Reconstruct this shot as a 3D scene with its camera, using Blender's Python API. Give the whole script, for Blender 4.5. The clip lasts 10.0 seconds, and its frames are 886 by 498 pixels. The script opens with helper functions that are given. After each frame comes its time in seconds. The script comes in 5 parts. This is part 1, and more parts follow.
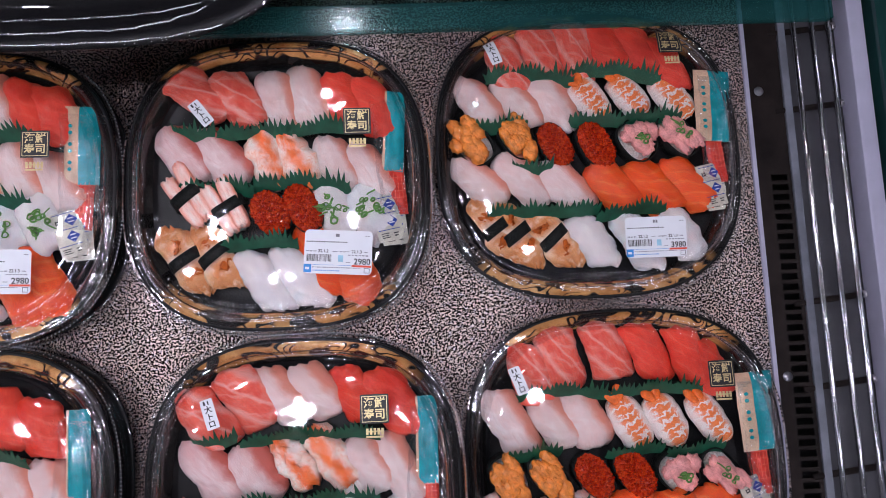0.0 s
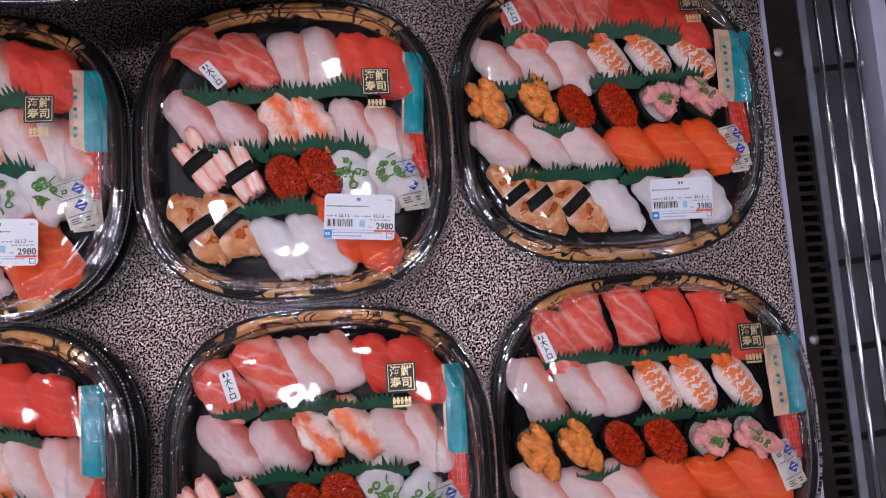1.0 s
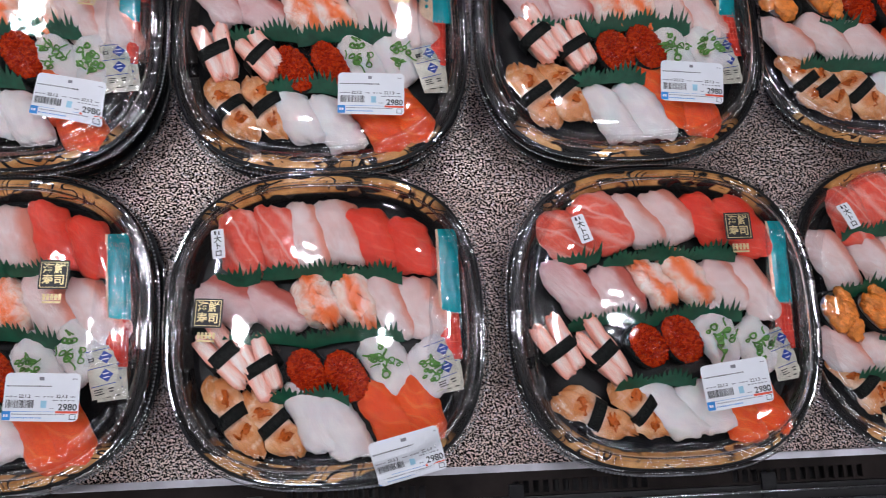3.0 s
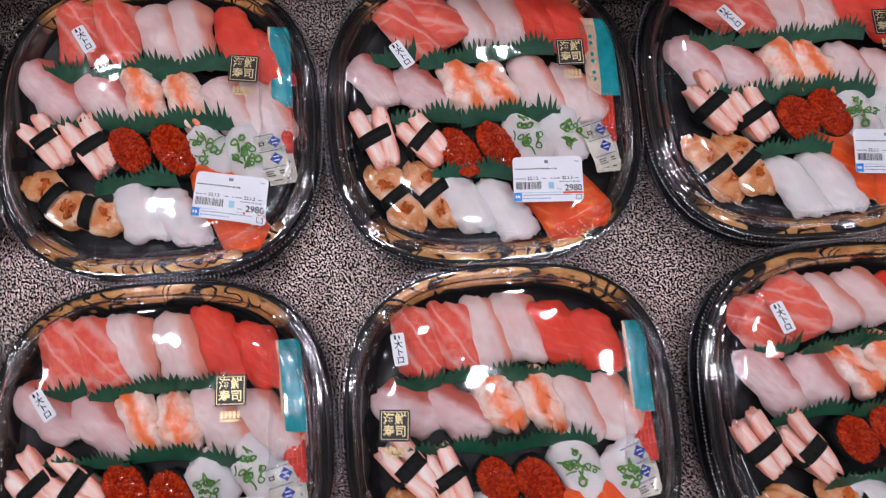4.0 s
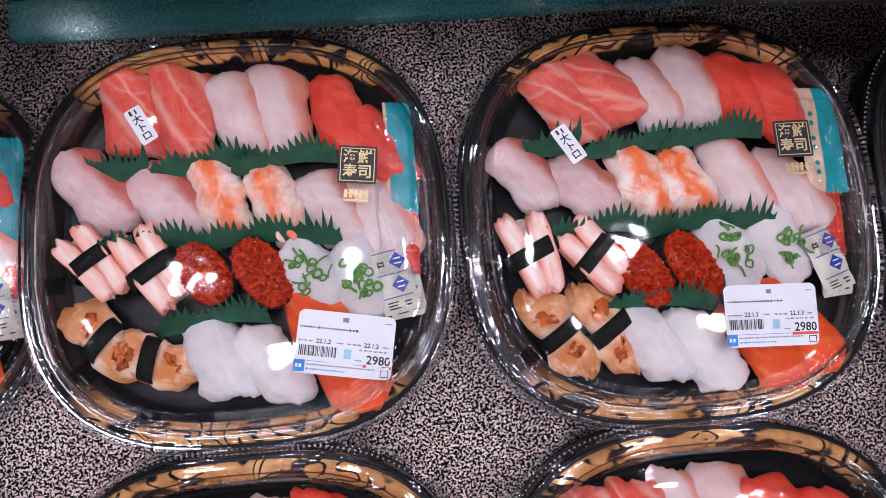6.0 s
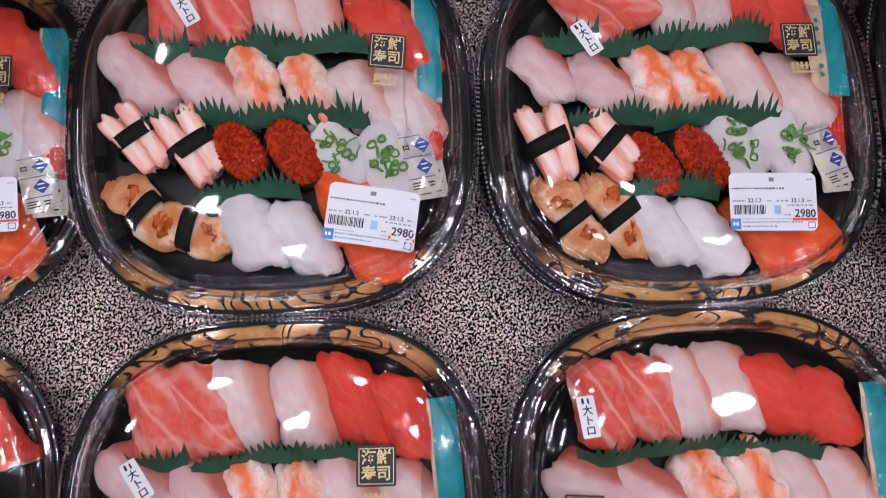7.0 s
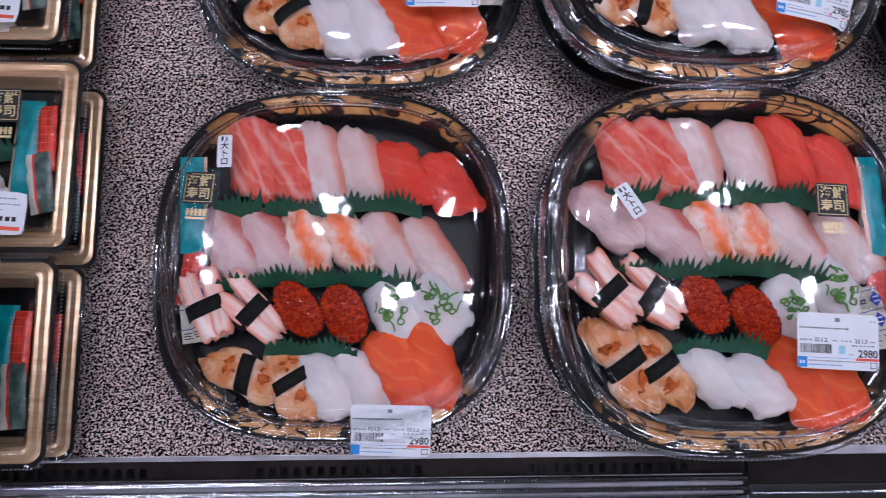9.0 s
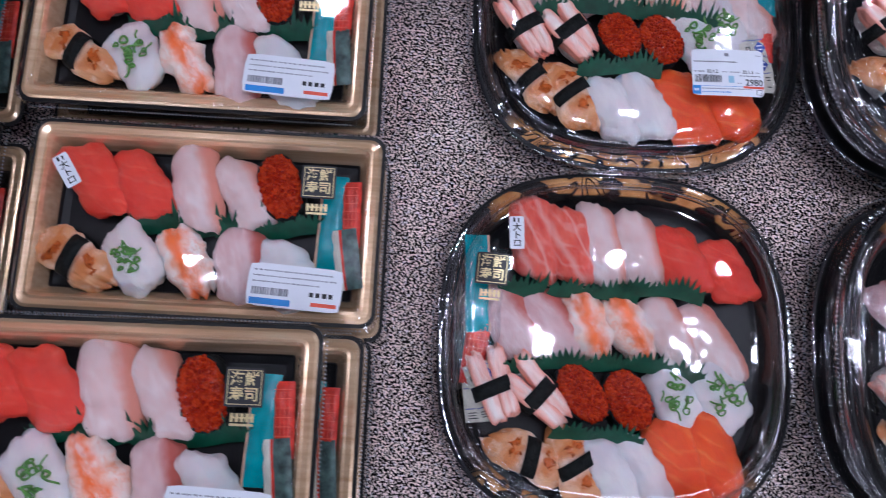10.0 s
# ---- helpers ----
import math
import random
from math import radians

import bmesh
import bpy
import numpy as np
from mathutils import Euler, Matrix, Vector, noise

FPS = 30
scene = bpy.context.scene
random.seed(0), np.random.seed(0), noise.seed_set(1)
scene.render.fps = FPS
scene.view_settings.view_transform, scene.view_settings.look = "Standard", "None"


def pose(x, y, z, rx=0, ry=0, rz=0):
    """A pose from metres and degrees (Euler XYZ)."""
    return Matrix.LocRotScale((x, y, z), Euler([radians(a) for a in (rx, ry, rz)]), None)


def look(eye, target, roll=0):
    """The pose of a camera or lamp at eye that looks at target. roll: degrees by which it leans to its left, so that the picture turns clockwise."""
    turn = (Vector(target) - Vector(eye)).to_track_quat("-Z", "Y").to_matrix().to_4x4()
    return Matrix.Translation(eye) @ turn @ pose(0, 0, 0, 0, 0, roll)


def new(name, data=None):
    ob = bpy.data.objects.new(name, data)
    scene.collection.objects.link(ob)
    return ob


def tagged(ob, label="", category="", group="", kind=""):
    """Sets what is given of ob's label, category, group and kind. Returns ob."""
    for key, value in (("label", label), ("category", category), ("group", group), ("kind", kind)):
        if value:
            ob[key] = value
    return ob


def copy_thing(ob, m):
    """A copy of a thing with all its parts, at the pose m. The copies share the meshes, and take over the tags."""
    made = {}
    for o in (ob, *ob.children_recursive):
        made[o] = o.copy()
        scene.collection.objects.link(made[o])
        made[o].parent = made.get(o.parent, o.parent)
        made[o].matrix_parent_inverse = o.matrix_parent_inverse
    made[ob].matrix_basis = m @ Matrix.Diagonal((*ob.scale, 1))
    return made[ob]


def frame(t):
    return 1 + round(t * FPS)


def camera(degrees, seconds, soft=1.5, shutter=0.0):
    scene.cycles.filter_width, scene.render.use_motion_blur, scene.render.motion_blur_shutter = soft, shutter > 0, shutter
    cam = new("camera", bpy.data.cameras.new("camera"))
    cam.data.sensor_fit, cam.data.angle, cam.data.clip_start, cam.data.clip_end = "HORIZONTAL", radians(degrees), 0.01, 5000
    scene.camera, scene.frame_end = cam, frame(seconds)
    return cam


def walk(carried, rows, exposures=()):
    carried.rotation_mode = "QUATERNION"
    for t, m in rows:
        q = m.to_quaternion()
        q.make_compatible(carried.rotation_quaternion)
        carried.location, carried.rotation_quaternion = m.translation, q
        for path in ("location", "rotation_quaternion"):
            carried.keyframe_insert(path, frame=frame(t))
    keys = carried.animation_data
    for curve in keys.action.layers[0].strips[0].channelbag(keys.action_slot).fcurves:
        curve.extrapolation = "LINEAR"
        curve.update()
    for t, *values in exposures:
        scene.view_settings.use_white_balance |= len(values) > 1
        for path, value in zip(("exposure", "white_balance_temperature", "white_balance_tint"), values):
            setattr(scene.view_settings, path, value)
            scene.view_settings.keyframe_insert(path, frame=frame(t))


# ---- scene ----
cam = camera(63.8, 10.0, 0.7, 0.18)
PATH = [
    (0, (0.1936, -0.0016, 0.793), (0.2667, 0.2486, -1.19), 13.90),
    (0.5, (0.1748, 0.0129, 0.776), (0.2679, 0.2616, -1.207), 18.40),
    (1, (0.1525, -0.0279, 0.766), (0.2739, 0.2087, -1.216), 23.70),
    (1.5, (0.0903, -0.1105, 0.78), (0.2293, 0.1099, -1.203), 27.50),
    (2, (0.0001, -0.1972, 0.777), (0.1301, 0.0765, -1.2), 21.00),
    (2.2, (-0.0396, -0.2096, 0.776), (0.0946, 0.0827, -1.198), 20.80),
    (3.5, (-0.2644, -0.1714, 0.766), (-0.1837, 0.1983, -1.198), 10.60),
    (4, (-0.3401, -0.0871, 0.742), (-0.2639, 0.2447, -1.229), 8.90),
    (4.5, (-0.3885, 0.0015, 0.696), (-0.2894, 0.3253, -1.275), 11.50),
    (5, (-0.4222, 0.0531, 0.645), (-0.2961, 0.3975, -1.321), 14.40),
    (6.3, (-0.4636, 0.0715, 0.584), (-0.3901, 0.3531, -1.395), 11.00),
    (6.5, (-0.4678, 0.0479, 0.588), (-0.3954, 0.3286, -1.391), 11.20),
    (7, (-0.4766, -0.0145, 0.606), (-0.4028, 0.2629, -1.373), 12.20),
    (7.5, (-0.5245, -0.1026, 0.614), (-0.4246, 0.1906, -1.361), 15.60),
    (8, (-0.607, -0.1684, 0.623), (-0.498, 0.1303, -1.352), 16.20),
    (8.5, (-0.7352, -0.2049, 0.634), (-0.6296, 0.0802, -1.342), 16.80),
    (9, (-0.8464, -0.2139, 0.64), (-0.7576, 0.0853, -1.335), 16.40),
    (9.5, (-0.9539, -0.1901, 0.639), (-0.8822, 0.1334, -1.333), 15.70),
    (10, (-1.0821, -0.1627, 0.642), (-1.0296, 0.1845, -1.327), 11.20),
]
# Seconds, stops, kelvin and tint: the picture drifts a little in brightness and white balance.
EXPOSURES = [(0.0, 0.15, 6420, 7), (1.0, -0.02, 6520, 10), (2.0, -0.16, 6600, 2), (3.5, 0.06, 6680, -1), (4.0, 0.07, 6740, 5), (5.0, 0.28, 6460, 9),
             (6.5, 0.16, 6600, 10), (7.5, 0.03, 6720, 5), (8.0, 0.02, 6420, 6), (8.5, 0.06, 6040, 6), (9.5, -0.17, 6000, 11), (10.0, -0.03, 5720, 6)]
walk(cam, [(t, look(eye, target, roll)) for t, eye, target, roll in PATH], EXPOSURES)

# ---- world and lamps ----
world = bpy.data.worlds.new("store_air")
scene.world = world
world.use_nodes = True
world.node_tree.nodes["Background"].inputs[0].default_value = (0.9, 0.93, 1.0, 1)
world.node_tree.nodes["Background"].inputs[1].default_value = 0.02
LAMP_POWER = 125.0
TUBE_POWER = 13.0
CEILING = 1.62


# ---- materials ----
class Nodes:
    """A node material with short ways to add textures."""

    def __init__(self, name):
        self.mat = bpy.data.materials.new(name)
        self.mat.use_nodes = True
        self.tree = self.mat.node_tree
        self.bsdf = self.tree.nodes["Principled BSDF"]
        self.out = self.tree.nodes["Material Output"]

    def node(self, kind, **values):
        n = self.tree.nodes.new(kind)
        for key, value in values.items():
            if key in ("operation", "blend_type", "data_type", "wave_type", "bands_direction", "feature", "wave_profile"):
                if key == "operation":
                    n.operation = value
                elif key == "blend_type":
                    n.blend_type = value
                elif key == "data_type":
                    n.data_type = value
                elif key == "wave_type":
                    n.wave_type = value
                elif key == "bands_direction":
                    n.bands_direction = value
                elif key == "feature":
                    n.feature = value
            else:
                n.inputs[key].default_value = value
        return n

    def link(self, a, b):
        self.tree.links.new(a, b)

    def coords(self, scale=(1, 1, 1), vary=True):
        """Object coordinates, shifted at random from object to object."""
        tc = self.node("ShaderNodeTexCoord")
        mp = self.node("ShaderNodeMapping")
        mp.inputs["Scale"].default_value = scale
        self.link(tc.outputs["Object"], mp.inputs["Vector"])
        if vary:
            info = self.node("ShaderNodeObjectInfo")
            mul = self.node("ShaderNodeMath", operation="MULTIPLY")
            mul.inputs[1].default_value = 7.0
            self.link(info.outputs["Random"], mul.inputs[0])
            self.link(mul.outputs[0], mp.inputs["Location"])
        return mp.outputs[0]

    def noise(self, vec, scale, detail=3.0, rough=0.55, distort=0.0):
        n = self.node("ShaderNodeTexNoise", Scale=scale, Detail=detail, Roughness=rough, Distortion=distort)
        self.link(vec, n.inputs["Vector"])
        return n.outputs["Fac"]

    def wave(self, vec, scale, distort=3.0, detail=2.0, dscale=1.5, axis="X"):
        n = self.node("ShaderNodeTexWave", bands_direction=axis)
        n.inputs["Scale"].default_value = scale
        n.inputs["Distortion"].default_value = distort
        n.inputs["Detail"].default_value = detail
        n.inputs["Detail Scale"].default_value = dscale
        self.link(vec, n.inputs["Vector"])
        return n.outputs["Fac"]

    def ramp(self, fac, *stops):
        n = self.node("ShaderNodeValToRGB")
        els = n.color_ramp.elements
        while len(els) < len(stops):
            els.new(0.5)
        for el, (p, c) in zip(els, stops):
            el.position = p
            el.color = (*c, 1) if len(c) == 3 else c
        self.link(fac, n.inputs[0])
        return n.outputs[0]

    def mix(self, fac, a, b):
        n = self.node("ShaderNodeMix", data_type="RGBA")
        if isinstance(fac, float):
            n.inputs[0].default_value = fac
        else:
            self.link(fac, n.inputs[0])
        for sock, v in ((n.inputs[6], a), (n.inputs[7], b)):
            if isinstance(v, tuple):
                sock.default_value = (*v, 1)
            else:
                self.link(v, sock)
        return n.outputs[2]

    def math(self, op, a, b=0.0):
        n = self.node("ShaderNodeMath", operation=op)
        for sock, v in ((n.inputs[0], a), (n.inputs[1], b)):
            if isinstance(v, float):
                sock.default_value = v
            else:
                self.link(v, sock)
        return n.outputs[0]

    def axis(self, vec, k):
        n = self.node("ShaderNodeSeparateXYZ")
        self.link(vec, n.inputs[0])
        return n.outputs[k]

    def bump(self, fac, strength=0.3, distance=0.001):
        n = self.node("ShaderNodeBump", Strength=strength, Distance=distance)
        self.link(fac, n.inputs["Height"])
        self.link(n.outputs[0], self.bsdf.inputs["Normal"])
        self.link(n.outputs[0], self.bsdf.inputs["Coat Normal"])
        return self

    def set(self, color=None, rough=0.5, metal=0.0, coat=0.0, sss=0.0, spec=0.5):
        i = self.bsdf.inputs
        if isinstance(color, tuple):
            i["Base Color"].default_value = (*color, 1)
        elif color is not None:
            self.link(color, i["Base Color"])
        if isinstance(rough, float):
            i["Roughness"].default_value = rough
        else:
            self.link(rough, i["Roughness"])
        i["Metallic"].default_value = metal
        i["Coat Weight"].default_value = coat
        i["Coat Roughness"].default_value = 0.07
        i["Specular IOR Level"].default_value = spec
        if sss:
            i["Subsurface Weight"].default_value = sss
            i["Subsurface Radius"].default_value = (1.0, 0.5, 0.4)
            i["Subsurface Scale"].default_value = 0.004
        return self


def plain(name, color, rough=0.5, metal=0.0, vary=0.12, scale=60.0, bump=0.0, coat=0.0):
    m = Nodes(name)
    v = m.coords()
    n = m.noise(v, scale, 4.0)
    dark = tuple(c * (1 - vary) for c in color)
    light = tuple(min(1.0, c * (1 + vary)) for c in color)
    m.set(m.ramp(n, (0.3, dark), (0.7, light)), rough, metal, coat)
    if bump:
        m.bump(n, bump)
    return m.mat


def fish(name, flesh, deep, line, lines=(28.0, 6.0), width=0.12, line_mix=0.8, edge=None, sss=0.25, rough=0.28, mottle=0.3, sinews=False, blush=None):
    """Wet raw fish: flesh with paler fat lines across it, and a coloured edge where the skin was."""
    m = Nodes(name)
    v = m.coords()
    flat = m.coords(vary=False)
    blotch = m.noise(v, 38.0, 4.0, 0.65)
    c = m.ramp(blotch, (0.32, deep), (0.62, flesh))
    c = m.mix(m.math("MULTIPLY", m.ramp(m.noise(v, 130.0, 4.0, 0.7), (0.45, (0, 0, 0)), (0.7, (1, 1, 1))), mottle), c, line)
    w = m.wave(v, lines[0], lines[1], 2.0, 1.2, "DIAGONAL")
    fibre = m.noise(m.coords((640.0, 110.0, 200.0)), 1.0, 4.0, 0.65)
    streak = m.noise(m.coords((230.0, 26.0, 120.0)), 1.0, 3.0, 0.6, 0.4)
    c = m.mix(m.math("MULTIPLY", m.ramp(streak, (0.40, (1, 1, 1)), (0.56, (0, 0, 0))), 0.45), c, deep)
    c = m.mix(m.math("MULTIPLY", m.ramp(fibre, (0.46, (0, 0, 0)), (0.74, (1, 1, 1))), mottle), c, line)
    lm = m.math("MULTIPLY", m.ramp(w, (1.0 - width * 3, (0, 0, 0)), (1.0 - width * 0.2, (1, 1, 1))), line_mix)
    lm = m.math("MULTIPLY", lm, m.ramp(m.noise(v, 38.0, 3.0), (0.38, (0, 0, 0)), (0.6, (1, 1, 1))))
    c = m.mix(lm, c, line)
    if sinews:
        info = m.node("ShaderNodeObjectInfo")
        across = m.math("ADD", m.axis(flat, 0), m.math("MULTIPLY", m.axis(flat, 1), 0.42))
        across = m.math("ADD", across, m.math("MULTIPLY", m.math("SUBTRACT", m.noise(v, 45.0, 3.0), 0.5), 0.010))
        across = m.math("ADD", across, m.math("MULTIPLY", m.math("SUBTRACT", info.outputs["Random"], 0.5), 0.014))
        for place_x, half in ((-0.015, 0.0046), (0.004, 0.0022), (0.022, 0.0052)):
            gap = m.math("ABSOLUTE", m.math("SUBTRACT", across, place_x))
            band = m.ramp(m.math("DIVIDE", gap, half), (0.15, (1, 1, 1)), (1.0, (0, 0, 0)))
            c = m.mix(m.math("MULTIPLY", band, 0.55), c, line)
    if blush:
        drift = m.math("ADD", m.math("MULTIPLY", m.axis(flat, 0), 18.0), m.math("MULTIPLY", m.axis(flat, 1), 7.0))
        drift = m.math("ADD", drift, m.math("MULTIPLY", m.noise(v, 26.0, 3.0), 1.3))
        c = m.mix(m.math("MULTIPLY", m.ramp(m.math("MULTIPLY", drift, 0.6), (0.24, (0, 0, 0)), (0.58, (1, 1, 1))), 0.5), c, blush)
        thread = m.math("ABSOLUTE", m.math("SUBTRACT", m.noise(m.coords((85.0, 30.0, 60.0)), 1.0, 2.0, 0.5, 0.8), 0.5))
        c = m.mix(m.math("MULTIPLY", m.ramp(thread, (0.0, (1, 1, 1)), (0.05, (0, 0, 0))), 0.25), c, tuple(0.5 * (p + q) for p, q in zip(blush, edge)))
    if edge:
        x = m.axis(flat, 0)
        soft = m.math("ADD", x, m.math("MULTIPLY", m.noise(v, 70.0), 0.012))
        e = m.ramp(soft, (0.0115, (0, 0, 0)), (0.0185, (1, 1, 1)))
        c = m.mix(e, c, edge)
    m.set(c, rough, 0.0, 0.5, sss)
    fine = m.math("ADD", m.noise(v, 520.0, 5.0, 0.75), m.math("MULTIPLY", w, 0.3))
    fine = m.math("ADD", fine, m.math("MULTIPLY", fibre, 0.6))
    fine = m.math("ADD", fine, m.math("MULTIPLY", streak, 0.6))
    m.bump(fine, 1.0, 0.0012)
    return m.mat


TUNA = fish("tuna_flesh", (0.86, 0.070, 0.036), (0.74, 0.030, 0.016), (0.88, 0.24, 0.16), (40.0, 4.0), 0.06, 0.25, sss=0.12, mottle=0.12)
TORO = fish("fatty_tuna_flesh", (0.86, 0.135, 0.080), (0.77, 0.062, 0.036), (0.88, 0.54, 0.48), (26.0, 9.0), 0.07, 0.35, sss=0.10, mottle=0.20, sinews=True)
WHITE = fish("white_fish_flesh", (0.86, 0.765, 0.745), (0.71, 0.53, 0.505), (0.91, 0.87, 0.86), (34.0, 6.0), 0.12, 0.4, (0.76, 0.30, 0.22), sss=0.14, blush=(0.80, 0.56, 0.53))
PINK = fish("yellowtail_flesh", (0.84, 0.70, 0.69), (0.68, 0.45, 0.45), (0.89, 0.80, 0.79), (30.0, 6.0), 0.12, 0.35, (0.56, 0.13, 0.10), sss=0.14, blush=(0.76, 0.45, 0.45))
SALMON = fish("salmon_flesh", (0.90, 0.105, 0.006), (0.80, 0.062, 0.004), (0.92, 0.25, 0.06), (36.0, 5.0), 0.08, 0.5, sss=0.15, mottle=0.12)
SQUID = fish("squid_flesh", (0.86, 0.845, 0.84), (0.70, 0.67, 0.70), (0.91, 0.90, 0.90), (30.0, 3.0), 0.2, 0.3, sss=0.35, rough=0.25)


def prawn_material():
    m = Nodes("prawn_flesh")
    v = m.coords()
    flat = m.coords(vary=False)
    base = m.ramp(m.noise(v, 60.0, 5.0, 0.65), (0.32, (0.82, 0.40, 0.26)), (0.45, (0.84, 0.64, 0.54)), (0.60, (0.87, 0.79, 0.74)))
    veins = m.math("ABSOLUTE", m.math("SUBTRACT", m.noise(v, 85.0, 3.0, 0.5, 0.8), 0.5))
    base = m.mix(m.math("MULTIPLY", m.ramp(veins, (0.0, (1, 1, 1)), (0.028, (0, 0, 0))), 0.55), base, (0.84, 0.27, 0.10))
    x = m.axis(flat, 0)
    near = m.math("ABSOLUTE", m.math("ADD", m.math("SUBTRACT", x, 0.001), m.math("MULTIPLY", m.math("SUBTRACT", m.noise(v, 55.0, 3.0), 0.5), 0.026)))
    streak = m.ramp(near, (0.0030, (1, 1, 1)), (0.0105, (0, 0, 0)))
    streak = m.math("MULTIPLY", streak, m.ramp(m.noise(m.coords((70.0, 30.0, 60.0)), 1.0, 4.0, 0.7), (0.34, (0.35, 0.35, 0.35)), (0.48, (1, 1, 1))))
    c = m.mix(streak, base, (0.85, 0.17, 0.03))
    m.set(c, 0.32, 0.0, 0.3, 0.25)
    m.bump(m.noise(v, 170.0, 4.0), 0.5, 0.001)
    return m.mat


def ebi_material():
    """Boiled shrimp: white with orange bars across the back."""
    m = Nodes("boiled_shrimp_flesh")
    v = m.coords()
    flat = m.coords(vary=False)
    w = m.wave(flat, 36.0, 8.0, 3.0, 4.0, "Y")
    x = m.math("ABSOLUTE", m.axis(flat, 0))
    inner = m.ramp(m.math("ADD", x, m.math("MULTIPLY", m.noise(v, 90.0), 0.006)), (0.011, (1, 1, 1)), (0.0165, (0, 0, 0)))
    bars = m.math("MULTIPLY", m.ramp(w, (0.16, (0, 0, 0)), (0.42, (1, 1, 1))), inner)
    c = m.mix(bars, (0.84, 0.76, 0.72), (0.85, 0.22, 0.05))
    m.set(c, 0.35, 0.0, 0.25, 0.2)
    m.bump(w, 0.5, 0.0012)
    return m.mat


def crab_material():
    m = Nodes("crab_leg_flesh")
    v = m.coords()
    flat = m.coords(vary=False)
    w = m.wave(flat, 22.0, 1.2, 2.0, 2.0, "X")
    n = m.noise(m.coords((60, 12, 60)), 3.0, 3.0)
    c = m.ramp(n, (0.30, (0.82, 0.42, 0.34)), (0.48, (0.85, 0.62, 0.54)), (0.66, (0.88, 0.80, 0.75)))
    side = m.math("ADD", m.math("ABSOLUTE", m.axis(flat, 0)), m.math("MULTIPLY", m.noise(v, 90.0, 3.0), 0.003))
    c = m.mix(m.ramp(side, (0.0060, (0, 0, 0)), (0.0082, (0.75, 0.75, 0.75))), c, (0.80, 0.22, 0.13))
    tip = m.math("ADD", m.math("ABSOLUTE", m.axis(flat, 1)), m.math("MULTIPLY", m.noise(v, 110.0, 3.0), 0.018))
    c = m.mix(m.math("MULTIPLY", m.ramp(tip, (0.034, (0, 0, 0)), (0.041, (1, 1, 1))), 0.8), c, (0.80, 0.20, 0.12))
    m.set(c, 0.4, 0.0, 0.2, 0.2)
    m.bump(m.noise(m.coords((200, 30, 200)), 2.0, 3.0), 0.5, 0.001)
    return m.mat


def eel_material():
    m = Nodes("simmered_eel_flesh")
    v = m.coords()
    flat = m.coords(vary=False)
    y = m.axis(flat, 1)
    ends = m.ramp(m.math("ADD", m.math("ABSOLUTE", y), m.math("MULTIPLY", m.noise(v, 60.0), 0.03)), (0.016, (0.82, 0.65, 0.51)), (0.030, (0.75, 0.42, 0.21)), (0.045, (0.58, 0.22, 0.07)))
    c = m.mix(m.ramp(m.noise(v, 120.0, 4.0), (0.5, (0, 0, 0)), (0.75, (1, 1, 1))), ends, (0.82, 0.62, 0.46))
    x = m.math("ABSOLUTE", m.math("ADD", m.axis(flat, 0), m.math("MULTIPLY", m.math("SUBTRACT", m.noise(v, 60.0, 3.0), 0.5), 0.03)))
    far = m.math("ABSOLUTE", m.math("SUBTRACT", m.math("ABSOLUTE", m.math("ADD", y, m.math("MULTIPLY", m.math("SUBTRACT", m.noise(v, 75.0, 3.0), 0.5), 0.014))), 0.0145))
    smear = m.math("MULTIPLY", m.ramp(x, (0.007, (1, 1, 1)), (0.0165, (0, 0, 0))), m.ramp(far, (0.003, (1, 1, 1)), (0.0115, (0, 0, 0))))
    c = m.mix(m.math("MULTIPLY", smear, 0.9), c, (0.60, 0.18, 0.04))
    m.set(c, m.ramp(smear, (0.0, (0.42, 0.42, 0.42)), (1.0, (0.14, 0.14, 0.14))), 0.0, 0.15, 0.12)
    m.bump(m.noise(m.coords((330.0, 60.0, 200.0)), 1.0, 4.0), 0.8, 0.0014)
    return m.mat


def rice_material():
    m = Nodes("rice_grains")
    v = m.coords()
    vor = m.node("ShaderNodeTexVoronoi", Scale=330.0)
    m.link(v, vor.inputs["Vector"])
    c = m.ramp(vor.outputs["Distance"], (0.1, (0.84, 0.80, 0.76)), (0.8, (0.62, 0.56, 0.52)))
    m.set(c, 0.45, 0.0, 0.1, 0.15)
    m.bump(vor.outputs["Distance"], 0.8, -0.0014)
    return m.mat


def nori_material():
    m = Nodes("dried_seaweed")
    v = m.coords()
    n = m.noise(v, 320.0, 5.0)
    m.set(m.ramp(n, (0.3, (0.003, 0.004, 0.004)), (0.75, (0.012, 0.014, 0.013))), m.ramp(n, (0.35, (0.75, 0.75, 0.75)), (0.7, (0.4, 0.4, 0.4))), 0.0, 0.0, 0.0, 0.16)
    m.bump(n, 0.9, 0.0016)
    return m.mat


PRAWN, EBI, CRAB, EEL, RICE, NORI = prawn_material(), ebi_material(), crab_material(), eel_material(), rice_material(), nori_material()


def roe_material():
    m = Nodes("salmon_roe")
    v = m.coords()
    geo = m.node("ShaderNodeNewGeometry")
    c = m.ramp(geo.outputs["Random Per Island"], (0.0, (0.26, 0.010, 0.002)), (0.6, (0.36, 0.019, 0.003)), (1.0, (0.52, 0.042, 0.005)))
    m.set(c, 0.14, 0.0, 0.0, 0.2, 0.4)
    return m.mat


